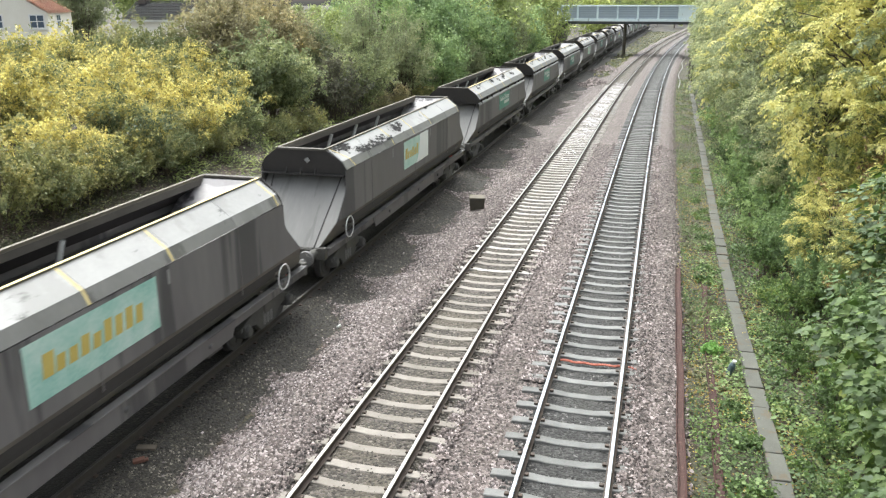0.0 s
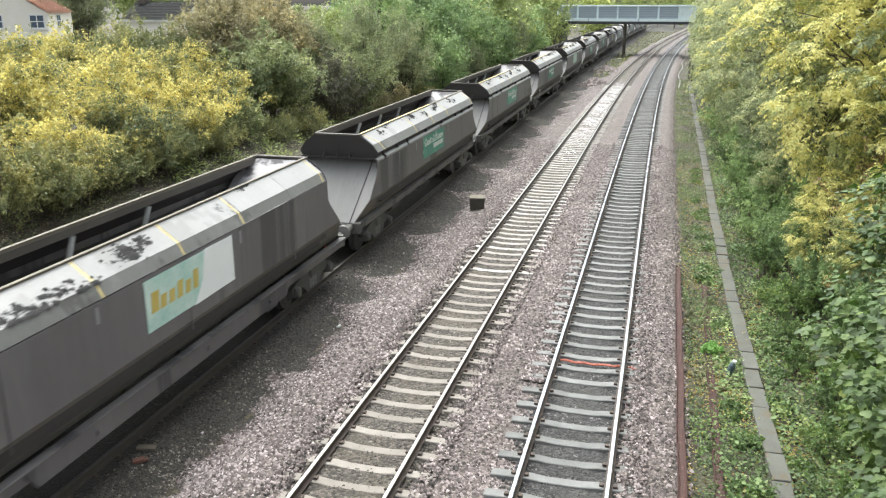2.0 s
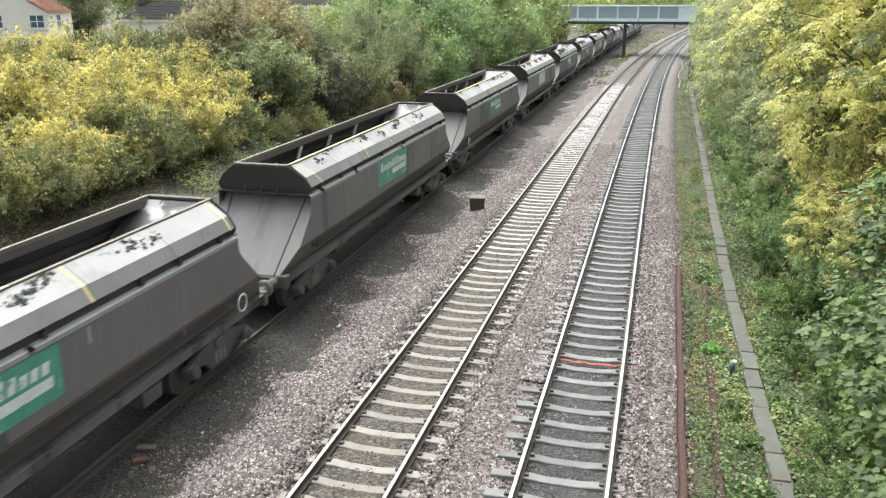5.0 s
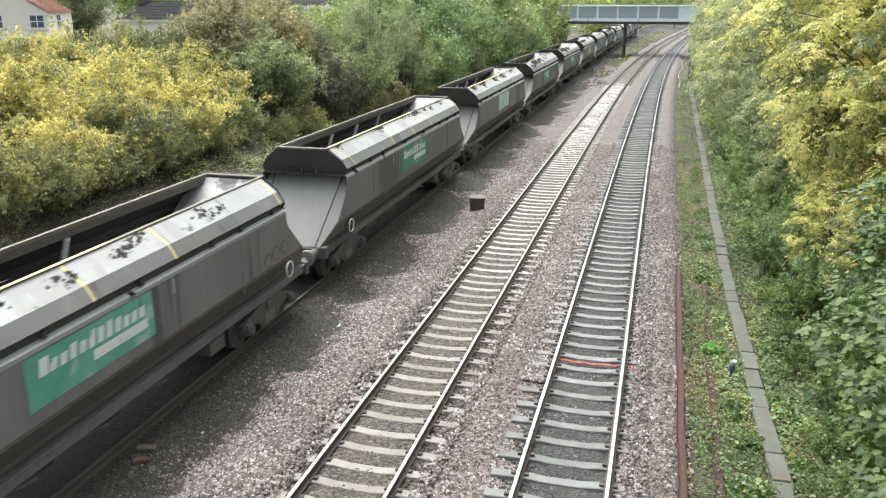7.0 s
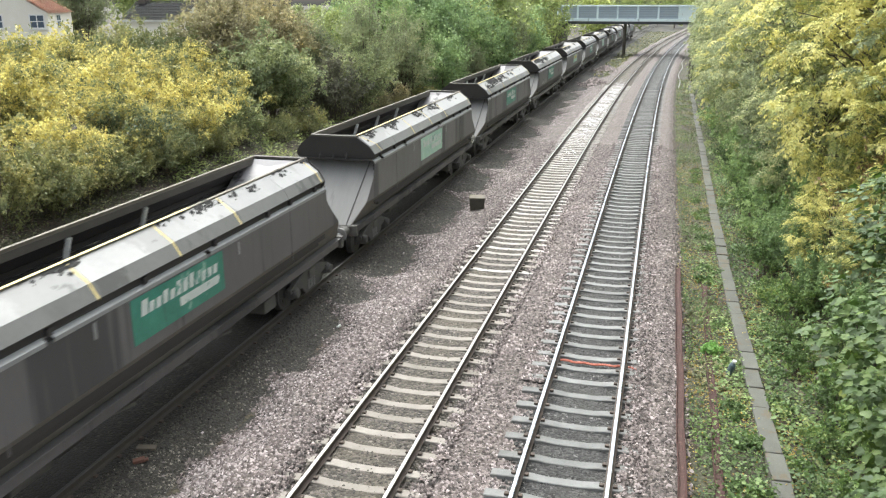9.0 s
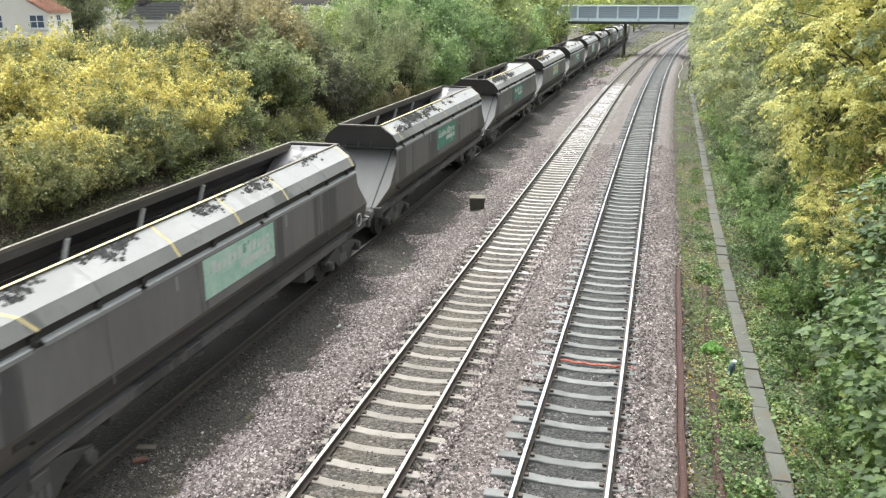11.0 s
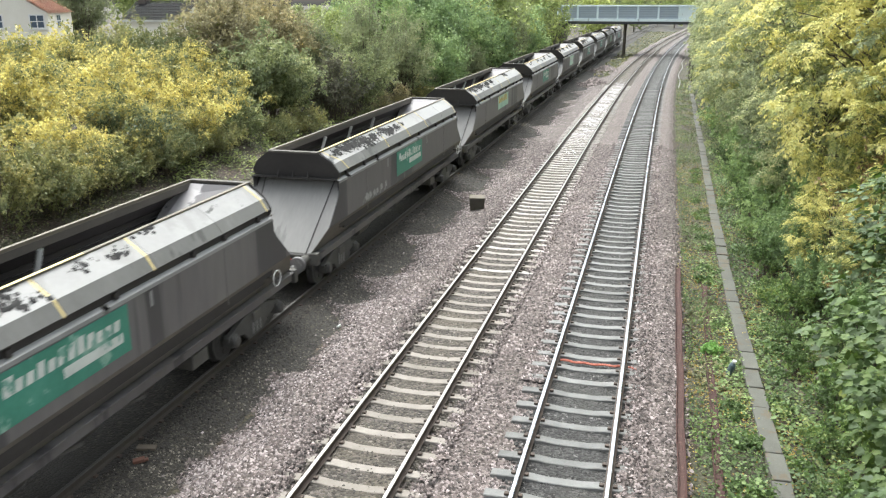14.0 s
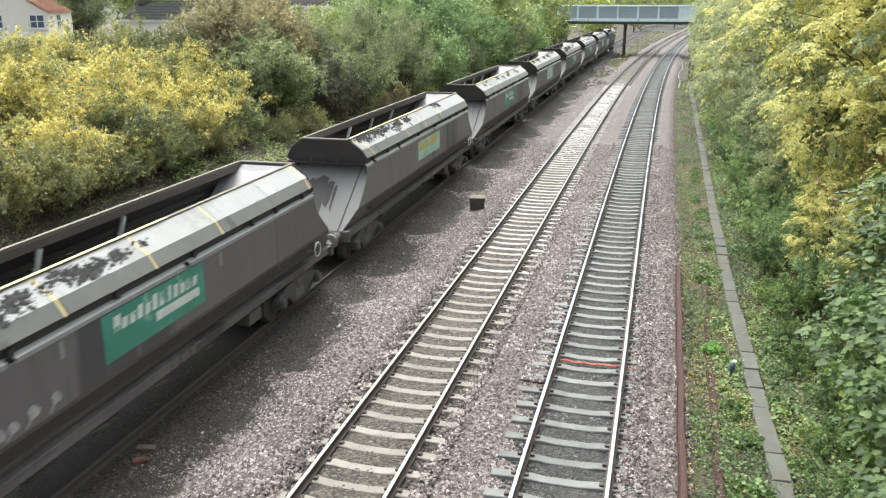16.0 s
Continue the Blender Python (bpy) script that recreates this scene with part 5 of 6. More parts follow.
def stemmed(name, label, category, seed, height, width, stems, twigs, leaves, leaf, mat, group="", rand=0.6, wood=0.022, spread=0.10, dome=0.75, low=0.22):
    """A many-stemmed bush: arching stems fan out from the foot, twigs along them carry the leaves."""
    rng = np.random.default_rng(seed)
    t = thing(name, label, category, group=group)
    az = rng.random(stems) * 6.283
    q = np.sqrt(rng.random(stems))
    lump = 1 + 0.16 * np.sin(az * 3 + seed) + 0.10 * np.sin(az * 7 + 2 * seed)
    r = q * width / 2 * lump
    h = height * np.sqrt(np.clip(1 - dome * q ** 2, 0.03, 1)) * (0.72 + 0.33 * rng.random(stems))
    tip = np.stack([r * np.cos(az), r * np.sin(az), h], -1)
    foot = tip * np.array([0.22, 0.22, 0]) + rng.normal(0, 0.05 * width, (stems, 3)) * np.array([1, 1, 0])
    ctl = tip * np.array([0.55, 0.55, 0.72]) + rng.normal(0, 0.04 * width, (stems, 3))

    def along(i, u):
        u = u[:, None]
        return foot[i] * (1 - u) ** 2 + ctl[i] * 2 * u * (1 - u) + tip[i] * u ** 2
    s = Shape()
    us = np.linspace(0, 1, 5)
    for i in range(min(stems, 44)):
        p = along(np.full(5, i), us)
        for j in range(4):
            s.tube(p[j], p[j + 1], wood * (1 - 0.22 * j), wood * (0.78 - 0.22 * j), 4, caps=False)
    part("trunk", s, M_BARK, t, "thin branching woody stem", smooth=True)
    m = stems * twigs
    i = np.repeat(np.arange(stems), twigs)
    u = low + (1 - low) * rng.random(m) ** 0.8
    base = along(i, u)
    out = base * np.array([1, 1, 0]) / (width / 2) + np.array([0, 0, 0.45])
    way = rng.normal(0, 0.6, (m, 3)) + out
    way /= np.linalg.norm(way, axis=1, keepdims=True) + 1e-9
    ln = height * (0.07 + 0.10 * rng.random(m))
    k = np.repeat(np.arange(m), leaves)
    n = len(k)
    P = base[k] + way[k] * (ln[k] * (0.1 + 0.95 * rng.random(n)))[:, None] + rng.normal(0, spread * 0.5, (n, 3)) * height * 0.2
    P[:, 2] = np.maximum(P[:, 2], 0.04)
    nrm = out[k] * 0.7 + np.array([0, 0, 0.35]) + rng.normal(0, rand, (n, 3))
    part("crown", blades("crown", P, way[k] * 0.5 + rng.normal(0, 0.7, (n, 3)) - np.array([0, 0, 0.2]), nrm, leaf * (0.65 + 0.7 * rng.random(n)), 0.33, mat), None, t)
    return t


def spaced_tips(rng, count, width, bottom, height, gap, inner):
    """Points over a lumpy egg-shaped crown that keep a distance from one another, and some inside it."""
    cz, rz = (height + bottom) / 2, (height - bottom) / 2
    d = rng.normal(0, 1, (count * 6, 3))
    d /= np.linalg.norm(d, axis=1, keepdims=True)
    a = np.arctan2(d[:, 1], d[:, 0])
    lump = 1 + 0.13 * np.sin(3 * a + 5 * d[:, 2] + count) + 0.10 * np.sin(5 * a - 7 * d[:, 2]) + rng.normal(0, 0.05, len(d))
    deep = rng.random(len(d)) < inner
    lump[deep] *= 0.4 + 0.4 * rng.random(int(deep.sum()))
    C = d * lump[:, None] * np.array([width / 2, width / 2, rz]) + np.array([0, 0, cz])
    kept = np.empty((0, 3))
    for c in C:
        if len(kept) >= count:
            break
        if len(kept) == 0 or np.min(((kept - c) ** 2).sum(1)) > gap * gap:
            kept = np.vstack([kept, c])
    return kept


def boughs(rng, C, height, trunk, most=70):
    """Trunk and limbs that reach the points C."""
    s = Shape()
    top = height * 0.8
    lean = rng.normal(0, 0.025 * height, 2)
    P = [Vector((lean[0] * f * f, lean[1] * f * f, -0.3 + (top + 0.3) * f)) for f in (0, 0.25, 0.5, 0.75, 1.0)]
    for i in range(4):
        s.tube(P[i], P[i + 1], trunk * (1 - 0.22 * i), trunk * (0.78 - 0.22 * i), 8, caps=False)
    for c in C[::max(1, len(C) // most)]:
        f = min(max((c[2] * 0.62 + 0.3) / (top + 0.3), 0.02), 0.97) * 4
        base = P[int(f)].lerp(P[min(int(f) + 1, 4)], f - int(f))
        end = Vector(c)
        mid = base.lerp(end, 0.55) + Vector((0, 0, 0.14 * (end - base).length))
        s.tube(base, mid, trunk * 0.30, trunk * 0.17, 5, caps=False).tube(mid, end, trunk * 0.17, trunk * 0.05, 5, caps=False)
    return s


def ash_tree(name, label, seed, height, width, bottom, tips, gap, fronds, pairs, leaf, mat, trunk, group="", inner=0.25, frond=0.42, tuft=0.16):
    """A tree whose twig ends carry tufts of drooping fronds with paired leaflets."""
    rng = np.random.default_rng(seed)
    t = thing(name, label, "tree", group=group)
    C = spaced_tips(rng, tips, width, bottom, height, gap, inner)
    part("trunk", boughs(rng, C, height, trunk), M_BARK, t, "branching woody trunk", smooth=True)
    m = len(C) * fronds
    k = np.repeat(np.arange(len(C)), fronds)
    axis = C - np.array([0, 0, (height + bottom) * 0.4])
    axis /= np.linalg.norm(axis, axis=1, keepdims=True) + 1e-9
    way = axis[k] * 0.55 + rng.normal(0, 1, (m, 3)) * np.array([0.75, 0.75, 0.35]) + np.array([0, 0, 0.15])
    way /= np.linalg.norm(way, axis=1, keepdims=True)
    start = C[k] + rng.normal(0, tuft, (m, 3)) * np.array([1, 1, 0.6])
    ln = frond * (0.65 + 0.6 * rng.random(m))[:, None]
    side = np.cross(way, np.array([0, 0, 1.0]))
    side /= np.linalg.norm(side, axis=1, keepdims=True) + 1e-9
    P, D, N = [], [], []
    for i in range(2 * pairs + 1):
        f = 1.0 if i == 2 * pairs else 0.25 + 0.7 * (i // 2) / max(pairs - 1, 1)
        sg = 0 if i == 2 * pairs else (1 if i % 2 else -1)
        P.append(start + way * ln * f - np.array([0, 0, 0.55]) * ln * f * f)
        bent = way - np.array([0, 0, 1.1 * f])
        D.append(bent * 0.6 + side * sg * 0.85 - np.array([0, 0, 0.22]) + rng.normal(0, 0.12, (m, 3)))
        N.append(np.cross(side, bent) * 0.9 + axis[k] * 0.3 + rng.normal(0, 0.25, (m, 3)))
    P, D, N = np.concatenate(P), np.concatenate(D), np.concatenate(N)
    N[N[:, 2] < 0] *= -1
    P[:, 2] = np.maximum(P[:, 2], 0.05)
    part("crown", blades("crown", P, D, N, leaf * (0.75 + 0.5 * rng.random(len(P))), 0.22, mat), None, t)
    return t


def broad_tree(name, label, seed, height, width, bottom, tips, gap, leaves, leaf, mat, trunk, group=""):
    """A bush whose twig ends carry rosettes of large lobed leaves."""
    rng = np.random.default_rng(seed)
    t = thing(name, label, "tree", group=group)
    C = spaced_tips(rng, tips, width, bottom, height, gap, 0.25)
    part("trunk", boughs(rng, C, height, trunk, 60), M_BARK, t, "branching woody trunk", smooth=True)
    m = len(C) * leaves
    k = np.repeat(np.arange(len(C)), leaves)
    axis = C - np.array([0, 0, (height + bottom) * 0.35])
    axis /= np.linalg.norm(axis, axis=1, keepdims=True) + 1e-9
    a = rng.random(m) * 6.283
    way = np.stack([np.cos(a), np.sin(a), rng.normal(-0.1, 0.25, m)], -1) + axis[k] * 0.5
    P = C[k] + way * (0.04 + 0.15 * rng.random(m))[:, None] + rng.normal(0, 0.05, (m, 3)) - np.array([0, 0, 1]) * (0.10 * rng.random(m))[:, None]
    N = axis[k] * 0.55 + np.array([0, 0, 0.75]) + way * 0.3 + rng.normal(0, 0.34, (m, 3))
    D = way + axis[k] * 0.3 - np.array([0, 0, 0.55])
    part("crown", blades("crown", P, D, N, leaf * (0.6 + 0.7 * rng.random(m)), 0.4, mat, True), None, t)
    return t


def place(ob, x, y, turn=0.0, scale=1.0, sink=0.1, first=False):
    """Sets a plant, or a copy of it, on the ground."""
    m = pose(x, y, float(ground_z(x, y)) - sink, 0, 0, turn)
    if first:
        ob.matrix_basis = m
        c = ob
    else:
        c = copy_thing(ob, m)
    c.scale = (scale, scale, scale)
    return c


def grow(kinds, spots):
    """spots: rows of kind, x, y, scale."""
    used = set()
    for k, x, y, sc in spots:
        place(kinds[k], x, y, random.uniform(0, 360), sc, first=k not in used)
        used.add(k)


KINDS = {
    "yellow": stemmed("yellow_shrub", "tall bushy shrub turning yellow on the bank", "shrub", 11, 5.6, 6.2, 64, 13, 15, 0.17, L_YELLOW, "bank shrubs"),
    "yellow2": stemmed("yellow_shrub", "spreading shrub with yellow and green leaves", "shrub", 12, 4.6, 6.5, 64, 12, 15, 0.15, L_YELLOW, "bank shrubs"),
    "olive": stemmed("olive_shrub", "dull olive bush in autumn leaf", "shrub", 13, 4.0, 5.6, 60, 13, 14, 0.125, L_OLIVE, "bank shrubs"),
    "brown": stemmed("browning_tree", "thin tree with browning leaves", "tree", 14, 7.5, 6.0, 64, 16, 14, 0.18, L_BROWN, "bank trees", wood=0.04, low=0.3),
    "green": stemmed("green_bush", "dense green bush on the bank", "shrub", 15, 5.5, 5.6, 60, 13, 15, 0.16, L_MOSS, "bank shrubs"),
    "tall": plant("green_tree", "tall green tree beyond the goods line", "tree", 16, 10.0, 8.0, 1.0, 100, 90, 0.31, L_GREEN, 0.2, 1.2, group="bank trees"),
    "bright": plant("bright_green_tree", "fresh green tree with yellowing top", "tree", 17, 9.0, 7.0, 0.8, 130, 75, 0.27, L_BRIGHT, 0.18, 0.95, group="bank trees"),
    "plum": stemmed("dark_shrub", "dark brownish-green shrub losing its leaves", "shrub", 19, 5.0, 4.0, 50, 10, 10, 0.15, L_PLUM, "bank shrubs"),
    "farbright": plant("bright_green_tree", "fresh green tree along the line", "tree", 29, 9.0, 7.0, 0.8, 110, 45, 0.36, L_BRIGHT, 0.18, 1.0, group="bank trees"),
    "fartall": plant("green_tree", "green tree in the distance", "tree", 20, 10.0, 8.0, 1.0, 120, 42, 0.40, L_GREEN, 0.2, 1.1, group="bank trees"),
    "dark": stemmed("dark_tree", "dark green feathery tree", "tree", 18, 9.5, 5.6, 64, 15, 14, 0.18, L_GREY, "bank trees", wood=0.05, dome=0.85),
}
grow(KINDS, [
    ("yellow", -24.5, 23.5, 0.72), ("yellow", -25.5, 28.5, 0.76), ("yellow", -25.0, 33.0, 0.76), ("yellow2", -22.6, 30.0, 0.8), ("yellow2", -22.8, 35.5, 0.8), ("yellow", -25.0, 38.0, 0.76),
    ("yellow2", -27.5, 21.0, 0.95), ("yellow", -29.0, 26.0, 0.88), ("yellow", -29.5, 32.5, 0.9), ("yellow2", -28.0, 38.0, 1.0), ("yellow", -33.0, 29.5, 0.86), ("yellow", -27.0, 43.0, 0.75), ("yellow2", -22.0, 26.0, 0.7), ("yellow2", -23.0, 40.0, 0.8),
    ("olive", -20.7, 23.6, 0.62), ("olive", -20.9, 27.0, 0.6), ("olive", -21.0, 31.0, 0.62), ("yellow2", -21.6, 33.4, 0.6), ("olive", -21.0, 35.8, 0.55), ("olive", -21.0, 21.6, 0.85), ("olive", -22.4, 18.5, 0.95), ("olive", -20.6, 17.4, 0.75), ("olive", -25.5, 17.0, 1.0), ("olive", -21.0, 25.0, 0.65), ("olive", -29.0, 16.0, 1.1), ("olive", -21.2, 29.0, 0.5), ("olive", -21.3, 33.0, 0.5), ("green", -21.4, 38.5, 0.5), ("olive", -20.4, 41.0, 0.45),
    ("brown", -27.0, 47.5, 0.95), ("brown", -28.5, 54.0, 0.98), ("brown", -26.0, 52.0, 0.92), ("brown", -29.5, 50.0, 0.92), ("olive", -34.0, 40.0, 0.85), ("brown", -26.0, 56.0, 0.74),
    ("green", -23.0, 45.0, 1.0), ("green", -22.0, 45.8, 0.85), ("plum", -20.6, 50.0, 0.95), ("green", -20.5, 53.0, 0.9), ("olive", -20.0, 44.0, 0.5), ("brown", -18.9, 58.5, 0.28), ("olive", -18.6, 63.0, 0.45), ("brown", -19.3, 55.0, 0.25), ("olive", -18.8, 51.5, 0.32),
    ("dark", -24.0, 55.0, 0.6), ("dark", -21.5, 58.0, 0.82), ("tall", -26.0, 62.0, 0.6), ("dark", -20.0, 63.0, 0.75), ("bright", -24.0, 68.0, 1.05), ("tall", -29.0, 70.0, 0.56),
    ("bright", -21.0, 72.0, 1.0), ("bright", -23.5, 78.0, 1.15), ("bright", -19.5, 80.0, 0.95), ("bright", -18.2, 68.0, 0.6), ("dark", -17.5, 76.0, 0.5), ("fartall", -19.5, 88.0, 1.05),
    ("farbright", -17.5, 85.0, 0.75), ("dark", -17.8, 96.0, 0.9), ("fartall", -20.0, 100.0, 1.1), ("farbright", -17.5, 106.0, 0.85), ("fartall", -19.5, 115.0, 1.1), ("fartall", -18.0, 126.0, 1.0),
    ("farbright", -23.0, 95.0, 1.1), ("farbright", -25.0, 124.0, 1.2), ("fartall", -33.0, 84.0, 0.48), ("brown", -36.0, 66.0, 0.65), ("bright", -38.0, 78.0, 0.48),
    ("fartall", -42.0, 92.0, 0.48), ("fartall", -72.0, 165.0, 0.52), ("fartall", -80.0, 172.0, 0.55), ("fartall", -90.0, 176.0, 0.5), ("fartall", -98.0, 170.0, 0.56), ("fartall", -108.0, 182.0, 0.52), ("fartall", -66.0, 180.0, 0.5), ("fartall", -60.0, 150.0, 0.5), ("fartall", -62.0, 92.0, 1.2), ("dark", -63.0, 80.0, 1.2), ("fartall", -74.0, 84.0, 1.2), ("dark", -66.0, 74.0, 1.1), ("olive", -42.0, 50.0, 0.8),
    ("olive", -40.0, 56.0, 0.8), ("yellow", -36.0, 35.0, 0.85), ("yellow2", -38.0, 40.0, 0.95), ("olive", -44.0, 42.0, 0.8), ("olive", -31.0, 46.0, 1.4), ("olive", -34.0, 46.5, 1.3), ("yellow2", -35.5, 43.5, 1.05), ("olive", -29.5, 46.5, 1.3), ("fartall", -24.0, 145.0, 1.1), ("fartall", -20.0, 150.0, 1.1),
    ("fartall", -14.0, 170.0, 1.1), ("fartall", -10.0, 260.0, 1.2), ("fartall", 2.0, 300.0, 1.2), ("fartall", -20.0, 230.0, 1.2), ("fartall", -4.0, 330.0, 1.3), ("fartall", -14.0, 300.0, 1.3),
    ("fartall", 10.0, 340.0, 1.3), ("fartall", 22.0, 330.0, 1.3),
])

NEAR = "trees on the near bank"
RIGHT = {
    "ash": ash_tree("yellow_green_ash_tree", "ash tree with drooping yellow-green autumn fronds", 21, 11.5, 7.6, 0.9, 430, 0.58, 20, 4, 0.13, L_LIME, 0.12, NEAR, inner=0.2, tuft=0.19),
    "ash2": ash_tree("yellow_green_ash_tree", "young ash tree with bright yellow-green fronds", 22, 8.5, 5.4, 0.5, 230, 0.54, 20, 4, 0.125, L_LIME, 0.09, NEAR, inner=0.2, tuft=0.18),
    "dull": ash_tree("dull_green_ash_tree", "tall ash tree with dull green and olive fronds", 27, 10.5, 7.0, 0.4, 360, 0.56, 15, 3, 0.16, L_DULL, 0.12, NEAR, frond=0.5),
    "far": ash_tree("olive_green_tree", "olive-green tree further down the line", 26, 10.5, 7.2, 0.3, 300, 0.6, 12, 2, 0.26, L_DULL, 0.13, NEAR, frond=0.6, tuft=0.25),
    "scrub": stemmed("dull_green_bush", "dull blue-green bush in the undergrowth", "shrub", 23, 2.6, 3.0, 46, 9, 12, 0.115, L_BLUEGREEN, "undergrowth bushes", wood=0.012),
    "brush": stemmed("leafy_scrub", "low leafy scrub in the undergrowth", "shrub", 24, 1.5, 2.2, 34, 7, 11, 0.095, L_VERGE, "undergrowth bushes", wood=0.008),
    "rust": stemmed("rusty_bramble", "dying bramble with red-brown leaves", "shrub", 28, 3.0, 3.0, 40, 9, 9, 0.10, L_RUSTY, "undergrowth bushes", wood=0.012),
    "broad": broad_tree("broad_leaved_tree", "young sycamore with large dull green leaves", 25, 5.2, 4.8, 0.2, 1050, 0.175, 8, 0.112, L_BROAD, 0.06, NEAR),
}
grow(RIGHT, [
    ("ash", 6.9, 27.0, 1.0), ("ash", 8.6, 34.0, 1.0), ("ash2", 7.3, 23.4, 0.8), ("dull", 5.4, 31.5, 0.6), ("dull", 5.9, 38.0, 0.92), ("dull", 5.5, 46.0, 0.95), ("ash2", 5.0, 54.0, 1.0), ("dull", 6.0, 60.0, 0.95),
    ("dull", 9.6, 42.0, 1.1), ("ash", 10.0, 28.0, 1.05), ("far", 5.7, 68.0, 0.9), ("far", 6.0, 76.0, 0.9), ("far", 6.4, 85.0, 0.95), ("far", 6.8, 95.0, 0.9), ("far", 7.4, 106.0, 1.0), ("far", 8.4, 118.0, 1.0),
    ("far", 11.0, 52.0, 1.2), ("far", 12.0, 66.0, 1.2), ("far", 12.0, 84.0, 1.2), ("far", 14.0, 104.0, 1.2), ("far", 14.0, 128.0, 1.2), ("far", 13.5, 36.0, 1.2), ("far", 13.0, 24.0, 1.1),
    ("scrub", 4.3, 24.5, 0.8), ("scrub", 4.0, 27.5, 0.75), ("scrub", 4.2, 31.0, 0.9), ("scrub", 4.1, 35.0, 1.0), ("scrub", 4.2, 40.0, 1.15), ("scrub", 4.3, 45.5, 1.2), ("scrub", 4.3, 51.0, 1.25),
    ("scrub", 4.5, 57.0, 1.3), ("scrub", 4.6, 64.0, 1.3), ("scrub", 4.8, 72.0, 1.35), ("scrub", 4.9, 80.0, 1.3), ("scrub", 5.6, 22.0, 0.9), ("scrub", 4.9, 19.0, 0.72), ("scrub", 4.4, 21.8, 0.62), ("scrub", 5.2, 28.5, 0.9),
    ("ash2", 4.7, 23.2, 0.36), ("ash2", 5.3, 21.4, 0.34), ("rust", 6.4, 22.4, 1.25), ("rust", 5.2, 20.9, 0.55),
    ("brush", 3.9, 16.5, 0.8), ("brush", 4.4, 18.2, 0.9), ("brush", 3.5, 14.8, 0.55), ("brush", 3.5, 18.4, 0.55), ("brush", 3.4, 20.2, 0.5), ("brush", 3.4, 23.0, 0.6), ("brush", 5.3, 17.0, 1.2),
    ("brush", 3.7, 21.5, 0.9), ("brush", 3.6, 25.8, 0.8), ("brush", 3.6, 29.5, 0.8), ("brush", 3.6, 33.0, 0.9), ("brush", 3.7, 37.5, 1.0), ("brush", 4.3, 14.0, 1.0), ("brush", 6.4, 24.5, 1.2),
    ("brush", 3.6, 12.5, 0.7), ("brush", 4.9, 22.8, 1.1), ("brush", 3.7, 43.0, 1.0), ("brush", 3.8, 48.5, 1.0), ("brush", 3.9, 54.5, 1.1),
    ("broad", 5.2, 10.6, 1.0), ("broad", 6.2, 14.0, 1.08), ("broad", 4.65, 8.2, 0.85), ("broad", 7.2, 16.4, 1.05), ("broad", 7.6, 12.0, 1.1), ("broad", 6.3, 15.6, 0.75),
])


def litter(name, label, mat, n, lo, hi, ya, yb, size, height, power=1.5, keep=None, broad=False, seed=5, category="plants", bare=0.1):
    """Low leaves over the ground between two lines."""
    rng = np.random.default_rng(seed)
    y = ya + (yb - ya) * rng.random(n) ** power
    x = lo(y) + (hi(y) - lo(y)) * rng.random(n)
    patch = 0.7 * np.sin(x * 2.1 + np.sin(y * 0.8) * 2 + seed) + 0.6 * np.sin(y * 1.7 + x + seed) + 0.8 * np.sin(x * 7.3 + 2 * np.sin(y * 3.1)) * np.sin(y * 4.7 + seed) + rng.normal(0, 0.7, n)
    ok = patch > bare
    if keep is not None:
        ok &= keep(x, y)
    x, y, patch = x[ok], y[ok], patch[ok]
    n = len(x)
    z = ground_z(x, y) + 0.02 + height * rng.random(n) ** 2 * np.clip(patch * 0.5 + 0.3, 0.1, 1.2)
    up = np.zeros((n, 3))
    up[:, 2] = 1.0
    ob = new(name, leaves_mesh(name, np.stack([x, y, z], -1), up, size, mat, rng, broad, 0.0))
    return tagged(ob, label, category, kind="stuff")


TROUGH_Y, TROUGH_X = [-5, 13.3, 16.5, 24, 32, 46.5, 67.7, 87.2, 96], [2.6, 2.51, 2.42, 2.31, 2.30, 2.39, 2.52, 2.61, 2.66]


def trough_x(y):
    return np.interp(y, TROUGH_Y, TROUGH_X)


def off_trough(x, y):
    return np.abs(x - trough_x(y)) > 0.14


litter("verge_weeds", "patchy green weeds beside the cable trough", L_VERGE, 30000, lambda y: bend(y) + 1.0, lambda y: trough_x(y) - 0.12, 10, 95, 0.07, 0.2, 2.0, off_trough, seed=31)
litter("verge_grass", "dull green grass and weeds along the trough", L_WEEDY, 20000, lambda y: bend(y) + 1.05, lambda y: trough_x(y) - 0.15, 16, 95, 0.085, 0.14, 1.4, off_trough, seed=45, bare=-0.2)
litter("verge_herbs", "leafy green herbs in the verge", L_BLUEGREEN, 5000, lambda y: bend(y) + 1.5, lambda y: trough_x(y) - 0.12, 9.5, 30, 0.075, 0.2, 1.5, off_trough, True, seed=46, bare=0.5)
litter("verge_moss", "mossy dull grass at the ballast edge", L_OLIVE, 9000, lambda y: bend(y) + 0.95, lambda y: trough_x(y) + 0.9, 10, 95, 0.045, 0.06, 2.0, off_trough, seed=32)
litter("bank_weeds", "green weeds and bramble on the bank", L_VERGE, 44000, lambda y: trough_x(y) + 0.15, lambda y: trough_x(y) + 3.4, 9, 90, 0.075, 0.5, 2.2, off_trough, seed=33, bare=-0.9)
litter("bank_bramble", "bramble leaves on the bank", L_GREEN, 26000, lambda y: trough_x(y) + 0.2, lambda y: trough_x(y) + 4.5, 9, 60, 0.085, 0.6, 2.0, off_trough, seed=34, bare=-0.9)
